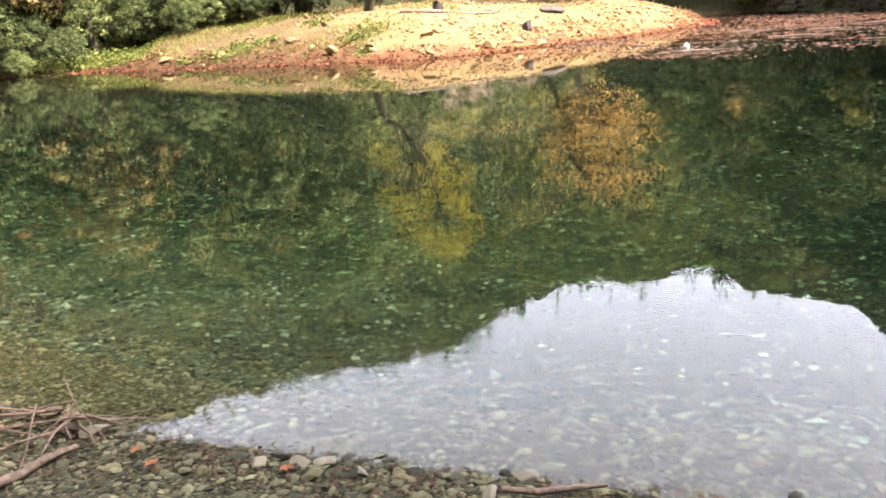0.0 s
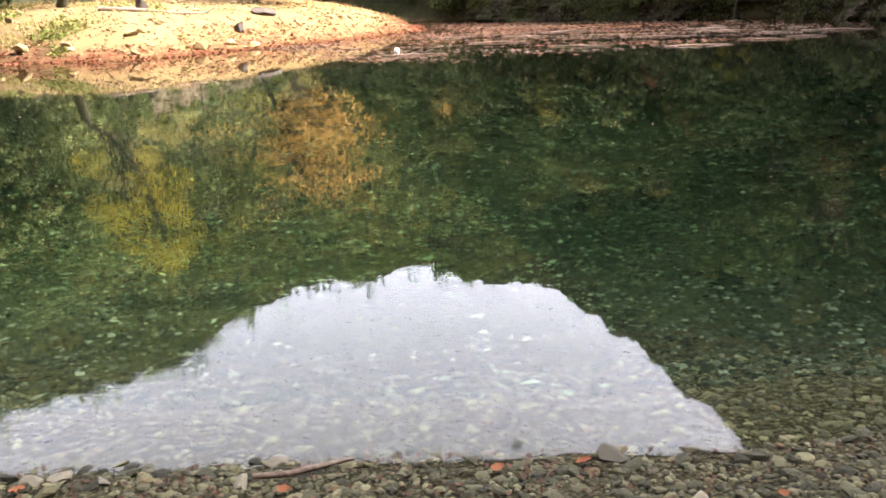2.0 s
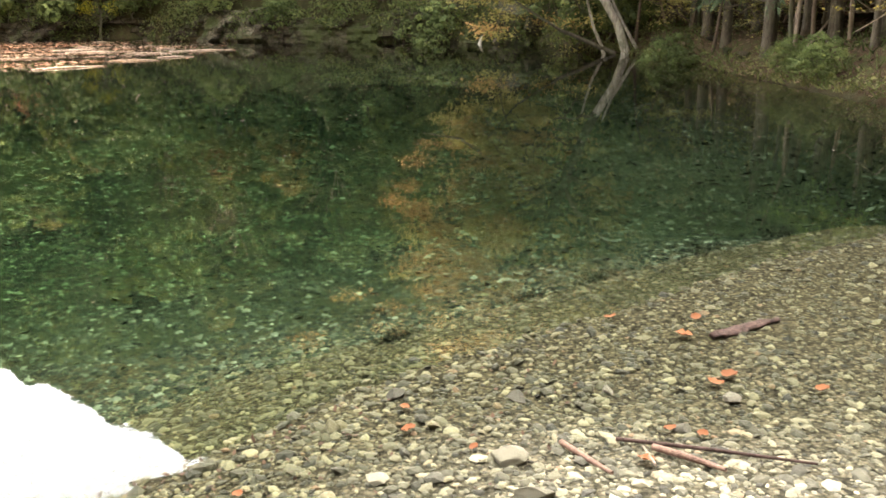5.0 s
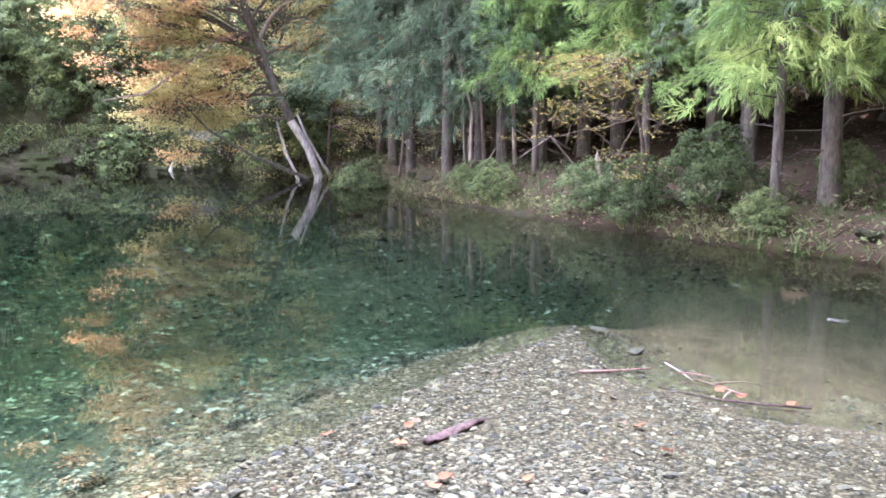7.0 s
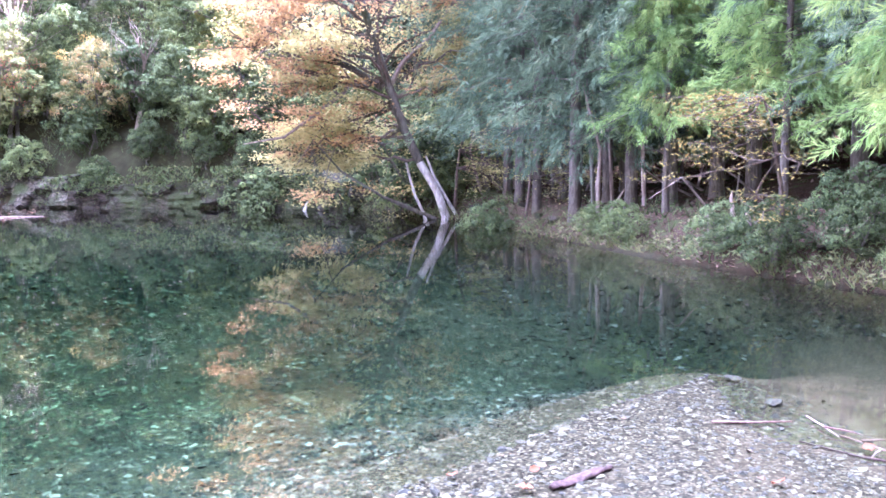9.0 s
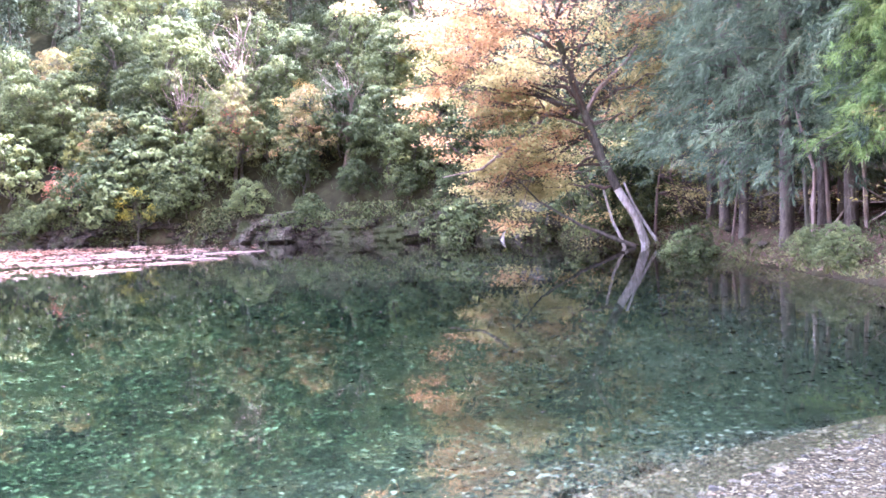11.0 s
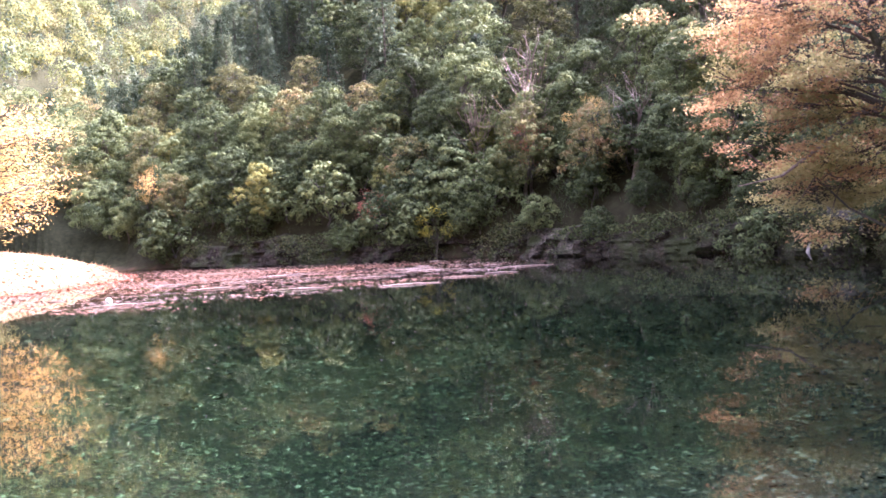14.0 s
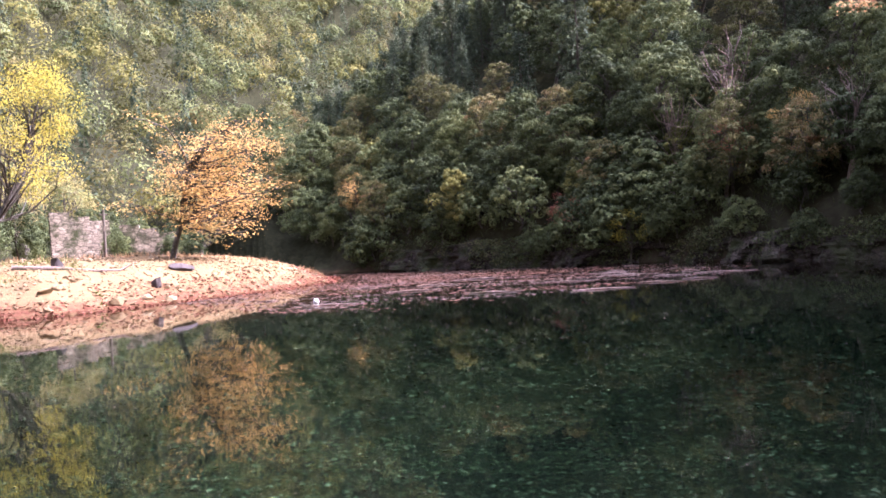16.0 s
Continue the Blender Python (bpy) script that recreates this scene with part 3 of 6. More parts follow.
def broad_tree(name, seed, h, rad, leaf_mat, bark, lobes=26, per=70, leaf=0.24, low=0.30, lean=(0, 0), gaps=0.25, label=""):
    """A spreading tree: crooked trunk, limbs to every tuft, and a crown of tufts of leaves with gaps between them."""
    rng = np.random.default_rng(seed)
    thing = new(name)
    base = Vector((0, 0, -0.3))
    fork = Vector((lean[0] * 0.4, lean[1] * 0.4, h * low))
    wood = []
    tr = 0.035 * h * 0.6
    trunk_path = limb(rng, base, fork, 0.04 * h, 4)
    cen = []
    for i in range(lobes):
        z = rng.uniform(0, 1) ** 0.8
        a = i * 2.39996 + rng.uniform(-0.5, 0.5)
        prof = math.sin(math.pi * min(0.97, 0.18 + 0.80 * z)) ** 0.7
        q = rad * prof * math.sqrt(rng.uniform(0.15, 1))
        cen.append(Vector((lean[0] * (0.5 + 0.5 * z) + q * math.cos(a), lean[1] * (0.5 + 0.5 * z) + q * math.sin(a), h * (low + 0.06 + (0.92 - low) * z))))
    top = Vector((lean[0], lean[1], h * 0.8))
    lead = limb(rng, fork, top, 0.05 * h, 4)
    stem = tube(trunk_path + lead[1:], list(np.linspace(tr * 1.25, tr * 0.8, 5)) + list(np.linspace(tr * 0.7, tr * 0.15, 4)), 8)
    pts, outs = [], []
    for i, c in enumerate(cen):
        root = lead[min(4, int(rng.integers(0, 4)))] if c.z > fork.z + 0.25 * h else fork.lerp(Vector(trunk_path[3]), rng.uniform(0, 0.7))
        wood.append(tube(limb(rng, root, c, 0.05 * h, 3), list(np.linspace(tr * 0.32, tr * 0.06, 4)), 4))
        if rng.uniform() < gaps * 0.4:
            continue
        k = int(per * rng.uniform(0.6, 1.3))
        lr = rad * rng.uniform(0.27, 0.44)
        q = rng.normal(size=(k, 3))
        q /= np.linalg.norm(q, axis=1)[:, None]
        q *= (rng.uniform(0.35, 1, k) ** 0.5)[:, None] * lr
        q[:, 2] = q[:, 2] * 0.75 + 0.1 * lr
        pts.append(q + np.array(c))
        outs.append(q / np.linalg.norm(q, axis=1)[:, None])
    part("trunk", mesh_of("trunk", *stem, bark, True), thing)
    tagged(part("branchwork", mesh_of("branchwork", *joined(wood), bark, True), thing), kind="stuff")
    v, f = leaves(rng, np.concatenate(pts), leaf, long=1.3, out=np.concatenate(outs))
    part("crown", mesh_of("crown", v, f, leaf_mat), thing)
    return tagged(thing, label, "tree")


def leafy_tree(name, seed, h, rad, leaf_mat, bark, boughs=7, puffs=20, per=60, leaf=0.15, low=0.2, gaps=0.1, label=""):
    """A dense broadleaf tree: boughs that carry domes of outward-facing leaves, with dark gaps between the domes."""
    q = np.random.default_rng(seed)
    thing = new(name)
    tr = 0.02 * h
    fork = Vector((0, 0, h * low))
    lead = limb(q, fork, (q.normal() * 0.3, q.normal() * 0.3, h * 0.78), 0.04 * h, 4)
    way = limb(q, (0, 0, -0.3), fork, 0.03 * h, 3)
    part("trunk", mesh_of("trunk", *tube(way + lead[1:], list(np.linspace(tr * 1.3, tr * 0.9, 4)) + list(np.linspace(tr * 0.8, tr * 0.2, 4)), 8), bark, True), thing)
    cen, size = [], []
    for i in range(boughs):
        z = (i + 0.5) / boughs
        a = i * 2.39996 + q.uniform(-0.4, 0.4)
        out = rad * 0.62 * math.sin(math.pi * min(0.93, 0.22 + 0.72 * z)) * q.uniform(0.75, 1.2)
        size.append(rad * q.uniform(0.36, 0.54) * (1.05 - 0.25 * z))
        cen.append(np.array((out * math.cos(a), out * math.sin(a), h * (low + 0.08 + (0.86 - low) * z))))
    wood, pts, outs, tones = [], [], [], []
    for c, rb in zip(cen, size):
        root = lead[int(q.integers(0, 4))]
        wood.append(tube(limb(q, root, Vector(c), 0.05 * h, 3), list(np.linspace(tr * 0.4, tr * 0.12, 4)), 5))
        k = np.arange(puffs) + 0.5
        zz = 1 - 1.45 * k / puffs
        aa = k * 2.39996 + q.uniform(0, 6.28)
        ring = np.sqrt(np.maximum(0, 1 - zz * zz))
        for d in np.stack([ring * np.cos(aa), ring * np.sin(aa), zz], 1) + q.normal(0, 0.13, (puffs, 3)):
            if q.uniform() < gaps:
                continue
            d = d / np.linalg.norm(d)
            pc = c + d * rb * np.array((1, 1, 0.82)) * q.uniform(0.82, 1.12)
            if any(np.linalg.norm(pc - o) < 0.7 * r for o, r in zip(cen, size) if o is not c):
                continue
            if gaps > 0.15:
                wood.append(tube(limb(q, Vector(c), Vector(pc), 0.04, 2), [tr * 0.12, tr * 0.08, tr * 0.04], 3))
            pr = rb * q.uniform(0.30, 0.48)
            n = int(per * q.uniform(0.7, 1.3))
            way_out = d + np.array((0, 0, 0.7))
            way_out /= np.linalg.norm(way_out)
            w = q.normal(size=(3 * n, 3))
            w /= np.linalg.norm(w, axis=1)[:, None]
            w = w[w @ way_out > -0.25][:n]
            pts.append(pc + w * pr * np.array((1, 1, 0.72)) * q.uniform(0.75, 1.08, (len(w), 1)))
            outs.append(w + 0.25 * way_out)
            tones.append(np.full(3 * len(w), q.normal(0, 0.24)))
        w = q.normal(size=(puffs * 3, 3))  # older leaves inside the bough
        w /= np.linalg.norm(w, axis=1)[:, None]
        pts.append(c + w * rb * 0.72)
        outs.append(w)
        tones.append(np.zeros(3 * len(w)))
    tagged(part("branchwork", mesh_of("branchwork", *joined(wood), bark, True), thing), kind="stuff")
    v, f = leaves(q, np.concatenate(pts), leaf, 0.5, 1.45, out=np.concatenate(outs), loose=0.32)
    me = mesh_of("crown", v, f, leaf_mat)
    me.attributes.new("tone", "FLOAT", "POINT").data.foreach_set("value", np.concatenate(tones).astype(np.float32))
    part("crown", me, thing)
    return tagged(thing, label, "tree")


def cedar_tree(name, seed, h, rad, leaf_mat, clear=0.3, boughs=70, per=26, size=0.22, label="", needles=9, thin=0.07):
    """A straight conifer: bare lower trunk, whorls of drooping boughs with hanging sprays."""
    rng = np.random.default_rng(seed)
    thing = new(name)
    tr = 0.0075 * h + 0.02
    stem = tube([(0, 0, -0.4), (0, 0, 0.3), (0.02 * h * rng.normal() * 0.2, 0, h * 0.5), (0.02 * h * rng.normal() * 0.3, 0, h * 0.98)], [tr * 1.5, tr * 1.1, tr * 0.8, 0.02], 10)
    wood = []
    pts, ways, tones = [], [], []
    for i in range(boughs):
        t = clear + (1 - clear) * (i + rng.uniform()) / boughs
        z = h * t
        reach = rad * (1 - ((t - clear) / (1 - clear)) ** 1.2 * 0.9) * rng.uniform(0.55, 1.1)
        a = i * 2.39996 + rng.uniform(-0.4, 0.4)
        d = Vector((math.cos(a), math.sin(a), 0))
        reach = float(reach)
        way = [Vector((0, 0, z)), Vector((0, 0, z + 0.05 * reach)) + d * reach * 0.5, Vector((0, 0, z - 0.12 * reach)) + d * reach]
        wood.append(tube(way, [tr * 0.18, tr * 0.12, 0.008], 4))
        k = per
        node = np.linspace(0.3, 1.02, 5)[np.arange(k) % 5] + rng.normal(0, 0.02, k)
        u = node + rng.normal(0, 0.035, k)
        q = np.outer(u, np.array(d * reach)) + np.array((0, 0, z))
        q[:, 2] += 0.10 * reach * np.sin(np.pi * u) - 0.12 * reach * u ** 2
        aside = np.array((-d.y, d.x, 0))
        q += np.outer((rng.normal(0, 0.20, 5) * reach)[np.arange(k) % 5], aside)
        q += rng.normal(size=(k, 3)) * np.array((0.07, 0.07, 0.05)) * reach
        pts.append(q)
        ways.append(np.array(d) * 0.7 + rng.normal(size=(k, 3)) * 0.45 + np.array((0, 0, -0.55)))
        tones.append(np.repeat(rng.normal(0, 0.28) + rng.normal(0, 0.12, k), needles * 3))
    for i in range(int(clear * 26)):
        z = h * clear * rng.uniform(0.25, 1)
        a = rng.uniform(0, 6.28)
        d = Vector((math.cos(a), math.sin(a), rng.uniform(-0.2, 0.3))) * float(rng.uniform(0.3, 0.8) * rad * 0.7)
        wood.append(tube(limb(rng, (0, 0, z), Vector((0, 0, z)) + d, 0.1, 3), [0.018, 0.013, 0.009, 0.004], 4))
    part("trunk", mesh_of("trunk", *stem, M_CEDARBARK, True), thing)
    tagged(part("boughwork", mesh_of("boughwork", *joined(wood), M_CEDARBARK, True), thing), kind="stuff")
    v, f = sprays(rng, np.concatenate(pts), np.concatenate(ways), size, needles, thin)
    me = mesh_of("crown", v, f, leaf_mat)
    me.attributes.new("tone", "FLOAT", "POINT").data.foreach_set("value", np.concatenate(tones).astype(np.float32))
    part("crown", me, thing)
    return tagged(thing, label, "tree")


def stand(thing, x, y, scale=1.0, turn=0.0, sink=0.0):
    thing.matrix_basis = pose(x, y, level(x, y) - sink, 0, 0, turn)
    thing.scale = (scale,) * 3
    return thing


def again(thing, x, y, scale=1.0, turn=0.0, sink=0.0):
    o = copy_thing(thing, pose(x, y, level(x, y) - sink, 0, 0, turn))
    o.scale = (scale,) * 3
    return o


rng = np.random.default_rng(11)
EVER = "evergreen broadleaf tree with a dense dark green crown on the slope"
OLIVE, LIGHTG = "thin-leaved tree turning olive brown on the slope", "broadleaf tree with light yellow-green leaves on the slope"
kinds = [
    leafy_tree("evergreen_tree", 1, 7.0, 2.8, M_EVERGREEN, M_BARK, 9, 22, 78, 0.115, 0.12, label=EVER),
    leafy_tree("evergreen_tree", 2, 8.0, 2.6, M_EVERGREEN, M_BARK, 10, 20, 76, 0.112, 0.18, label=EVER),
    leafy_tree("evergreen_tree", 3, 6.3, 3.0, M_EVERGREEN, M_BARK, 8, 24, 80, 0.118, 0.08, label=EVER),
    leafy_tree("olive_tree", 4, 7.0, 2.6, M_OLIVE, M_BARK, 9, 22, 60, 0.108, 0.2, 0.35, OLIVE),
    leafy_tree("light_green_tree", 6, 6.0, 2.4, M_LIGHT, M_BARK, 8, 20, 74, 0.118, 0.16, 0.2, LIGHTG),
    cedar_tree("conifer_tree", 5, 9.5, 2.1, M_CONIFER, 0.06, 84, 8, 0.54, label="slender dark green conifer among the broadleaf trees", needles=6, thin=0.14),
    leafy_tree("evergreen_tree", 7, 7.2, 2.7, M_EVERGREEN, M_BARK, 8, 15, 32, 0.205, 0.12, label=EVER),
    leafy_tree("evergreen_tree", 8, 8.0, 2.6, M_EVERGREEN, M_BARK, 8, 15, 32, 0.205, 0.18, label=EVER),
    leafy_tree("olive_tree", 9, 7.0, 2.6, M_OLIVE, M_BARK, 8, 15, 30, 0.195, 0.2, 0.3, OLIVE),
]
for k in kinds:
    tagged(k, group="trees on the far slope")
taken = []
count = 0
first = set()
for _ in range(9000):
    if count >= 400:
        break
    a, r = radians(rng.uniform(9, 58)), rng.uniform(24, 125)
    x, y = r * math.sin(a), r * math.cos(a)
    if not inside(np.array([x]), np.array([y]), RIGHT_LAND)[0] or y < 11:
        continue
    s = float(seg_dist(np.array([x]), np.array([y]), FOOT, False)[0])
    if s < (1.6 if y < 42 else 0.6) or s > 55:
        continue
    gap = 2.0 if s < 7 else 3.3 if a > radians(33) else 2.7
    if any((x - p) ** 2 + (y - q) ** 2 < gap ** 2 for p, q in taken):
        continue
    taken.append((x, y))
    i = int(rng.choice(9, p=[0.22, 0.2, 0.16, 0.22, 0.14, 0.06, 0, 0, 0] if s < 11 else [0.03, 0.03, 0.03, 0, 0.05, 0.20, 0.26, 0.22, 0.18] if a > radians(33) else [0, 0, 0, 0, 0.03, 0.62, 0.14, 0.13, 0.08]))
    sc = rng.uniform(0.75, 1.1) * (0.6 if s < 4 else 0.8 if s < 9 else 0.95 if a > radians(33) else 0.78)
    if i in first:
        again(kinds[i], x, y, sc, rng.uniform(0, 360))
    else:
        stand(kinds[i], x, y, sc, rng.uniform(0, 360))
        first.add(i)
    count += 1


def woods(name, seed, places, mat, label, per=70, leaf=0.75, conifer=False):
    """Far woods as one mesh: a heap of leaf tufts for every tree."""
    g = np.random.default_rng(seed)
    pts, outs, tones = [], [], []
    for x, y, z, sc in places:
        q = g.normal(size=(per, 3))
        q[:, 2] = np.abs(q[:, 2]) * 0.9 - 0.25
        q /= np.linalg.norm(q, axis=1)[:, None]
        if conifer:
            t = g.uniform(0, 1, per) ** 1.3
            p = np.stack([q[:, 0] * (1.05 - t) * 1.9, q[:, 1] * (1.05 - t) * 1.9, t * 8.5 + 0.5], 1)
        else:
            lobe = g.normal(size=(9, 3))
            lobe /= np.linalg.norm(lobe, axis=1)[:, None]
            swell = 0.70 + 0.45 * np.maximum(0, (q @ lobe.T).max(1)) ** 4
            p = q * np.array((2.2, 2.2, 2.6)) * swell[:, None] * g.uniform(0.9, 1.03, (per, 1)) + np.array((0, 0, 2.6))
        pts.append(p * sc + np.array((x, y, z)))
        outs.append(q)
        tones.append(np.full(per * 3, g.uniform(-0.35, 0.75)))
    v, f = leaves(g, np.concatenate(pts), leaf, 0.7, out=np.concatenate(outs), loose=0.3)
    me = mesh_of(name, v, f, mat)
    me.attributes.new("tone", "FLOAT", "POINT").data.foreach_set("value", np.concatenate(tones).astype(np.float32))
    return tagged(new(name, me), label, "woods", kind="stuff")


def scatter(seed, n, az, rr, test):
    g = np.random.default_rng(seed)
    a = np.radians(g.uniform(az[0], az[1], n))
    r = np.sqrt(g.uniform(rr[0] ** 2, rr[1] ** 2, n))
    x, y = r * np.sin(a), r * np.cos(a)
    keep = ~inside(x, y, POND) & ~(inside(x, y, BAR) & (y < 60))
    keep &= test(x, y)
    x, y = x[keep], y[keep]
    z = height(x, y)
    return [(x[i], y[i], z[i], g.uniform(0.8, 1.35)) for i in range(len(x))]


def valley(x, y):
    return (~inside(x, y, RIGHT_LAND) | (np.hypot(x, y) > 120)) & (height(x, y) > 2.3)


def ridge_top(x, y):
    s = seg_dist(x, y, FOOT, False)
    return inside(x, y, RIGHT_LAND) & (s > 40) & (s < 130)


woods("evergreen_woods", 31, scatter(1, 760, (-36, 26), (54, 235), valley), M_EVERGREEN, "dense green woods covering the far valley side", 330, 0.27)
woods("light_woods", 36, scatter(6, 560, (-36, 26), (54, 235), valley), M_LIGHT, "light green woods on the sunny valley side", 330, 0.26)
woods("olive_woods", 32, scatter(2, 800, (-36, 26), (54, 235), valley), M_OLIVE, "woods turning olive and brown on the far valley side", 330, 0.27)
woods("conifer_woods", 33, scatter(3, 420, (-36, 26), (54, 235), valley), M_CONIFER, "dark conifer woods on the far valley side", 190, 0.34, conifer=True)
woods("ridge_woods", 34, scatter(4, 900, (10, 75), (70, 190), ridge_top), M_EVERGREEN, "dark woods along the steep ridge", 190, 0.34)
woods("ridge_conifers", 35, scatter(5, 600, (10, 75), (70, 190), ridge_top), M_CONIFER, "conifers along the steep ridge", 130, 0.45, conifer=True)

# the trees by the water ------------------------------------------------------
CEDAR = "tall cedar with a straight bare trunk and drooping green sprays"
cedars = [
    cedar_tree("cedar", 51, 15.0, 2.6, M_CEDAR, 0.10, 110, 24, 0.46, CEDAR, 14, 0.042),
    cedar_tree("cedar", 52, 17.0, 2.4, M_CEDAR, 0.16, 110, 24, 0.46, CEDAR, 14, 0.042),
    cedar_tree("cedar", 53, 14.0, 2.8, M_CEDAR, 0.15, 105, 24, 0.46, "cedar with green sprays hanging low over the bank", 14, 0.042),
    cedar_tree("cedar", 56, 15.0, 2.6, M_CEDAR, 0.16, 105, 34, 0.32, CEDAR, 16, 0.034),
    cedar_tree("cedar", 55, 15.0, 2.8, M_CEDAR, 0.08, 80, 16, 0.6, CEDAR, 8, 0.09),
]
spots = [(3, 12.0, -3.1, 0.9), (1, 18.1, -0.5, 1.0), (1, 18.4, 0.2, 0.9), (0, 18.3, 1.1, 0.9), (1, 19.0, 2.0, 0.85), (0, 19.3, 3.3, 0.9), (2, 21.3, 4.6, 0.85),
         (2, 23.2, 5.5, 1.0), (2, 25.0, 6.3, 1.0), (2, 20.4, 2.7, 0.9), (1, 17.2, -2.3, 1.0), (1, 15.2, -2.6, 0.95), (3, 13.6, -4.6, 1.0), (2, 26.8, 7.5, 1.1), (0, 22.5, 2.5, 1.1), (1, 16.2, -4.2, 1.0)]
g = np.random.default_rng(77)
for _ in range(2500):
    if len(spots) > 58:
        break
    x, y = g.uniform(11, 50), g.uniform(-16, 21)
    s = float(seg_dist(np.array([x]), np.array([y]), FOOT, False)[0])
    if s < 3.5 or s > 15 or not inside(np.array([x]), np.array([y]), RIGHT_LAND)[0]:
        continue
    if all((x - q[1]) ** 2 + (y - q[2]) ** 2 > 2.3 ** 2 for q in spots):
        spots.append((4, x, y, g.uniform(0.9, 1.2)))
placed = set()
for i, x, y, sc in spots:
    o = stand(cedars[i], x, y, sc, x * 77 % 360) if i not in placed else again(cedars[i], x, y, sc, x * 77 % 360)
    placed.add(i)
    tagged(o, group="cedars on the bank")

g = np.random.default_rng(80)
dense = leafy_tree("understorey_tree", 64, 4.6, 2.3, M_EVERGREEN, M_BARK, 8, 15, 40, 0.15, 0.04, label="dark evergreen understorey tree behind the cedars")
for i, (x, y) in enumerate(((15.5, -6.6), (17.6, -5.6), (18.9, -3.6), (20.3, -1.6), (21.6, 0.2), (23.4, 1.6), (25.6, 3.4), (13.8, -8.6), (16.6, -9.2), (19.6, -7.4), (21.8, -4.6), (24.0, -1.8), (27.4, 5.0), (12.2, -7.4), (28.6, 7.6))):
    (stand if i == 0 else again)(dense, x, y, g.uniform(0.8, 1.15), g.uniform(0, 360))
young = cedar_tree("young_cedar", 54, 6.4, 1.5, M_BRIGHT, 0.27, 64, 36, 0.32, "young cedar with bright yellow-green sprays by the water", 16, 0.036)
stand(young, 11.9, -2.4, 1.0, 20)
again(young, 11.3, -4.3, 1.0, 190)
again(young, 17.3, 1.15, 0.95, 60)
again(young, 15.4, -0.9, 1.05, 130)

M_DULLYELLOW = leaf_material("dull_yellow_leaf", [(0.0, (0.07, 0.075, 0.02)), (0.5, (0.17, 0.135, 0.035)), (1.0, (0.24, 0.14, 0.04))], 0.35, own=0.2)
def spray_tree(name, seed, h, reach, toward, leaf_mat, leaf, label, limbs=17, thick=0.045, spread=0.13, many=24, rise=(-0.5, 0.35), bark=None):
    """A slender understorey tree: long thin limbs reaching out to the light, with flat layers of leaves."""
    q = np.random.default_rng(seed)
    thing = new(name)
    bark = bark or M_TWIG
    stem = limb(q, (0, 0, -0.2), (toward[0] * reach * 0.25, toward[1] * reach * 0.25, h * 0.8), 0.045 * h, 5)
    part("trunk", mesh_of("trunk", *tube(stem, [thick, thick * 0.85, thick * 0.72, thick * 0.58, thick * 0.42, thick * 0.25], 8), bark, True), thing)
    wood, pts, outs = [], [], []
    for i in range(limbs):
        a = math.atan2(toward[1], toward[0]) + q.normal(0, 0.8)
        ln = reach * q.uniform(0.5, 1.1)
        root = stem[int(q.integers(2, 6))]
        tip = Vector((root[0] + ln * math.cos(a), root[1] + ln * math.sin(a), root[2] + q.uniform(*rise)))
        way = limb(q, root, tip, 0.07 * reach, 6)
        wood.append(tube(way, list(np.linspace(thick * 0.4, thick * 0.08, 7)), 5))
        for k in range(2, 7):
            for _ in range(2):
                c = way[k] + Vector((q.normal() * 1.5, q.normal() * 1.5, q.normal() * 0.4)) * spread
                wood.append(tube([way[k], c], [thick * 0.13, thick * 0.06], 3))
                n = int(q.uniform(4, many))
                pts.append(q.normal(size=(n, 3)) * np.array((1, 1, 0.28)) * spread + np.array(c))
    p = np.concatenate(pts)
    tagged(part("branchwork", mesh_of("branchwork", *joined(wood), bark, True), thing), kind="stuff")
    part("crown", mesh_of("crown", *leaves(q, p, leaf, 1.2, 1.4), leaf_mat), thing)
    return tagged(thing, label, "tree")


maple = spray_tree("yellow_maple", 61, 3.0, 1.7, (-0.8, 0.6), M_DULLYELLOW, 0.042, "slender young maple with sparse yellow leaves on the bank")
stand(maple, 13.4, -0.7)
again(maple, 24.6, 6.3, 1.3, 120)
far_bush = leafy_tree("bush", 63, 1.9, 1.2, M_EVERGREEN, M_BARK, 7, 13, 26, 0.10, 0.05, 0.1, label="dark green leafy bush on the bank")
stand(far_bush, 27.0, 10.6, 0.9)
bush = leafy_tree("bush", 62, 1.9, 1.2, M_EVERGREEN, M_BARK, 8, 17, 70, 0.055, 0.05, 0.1, label="dark green leafy bush on the bank")
stand(bush, 12.7, -1.7, 0.6)
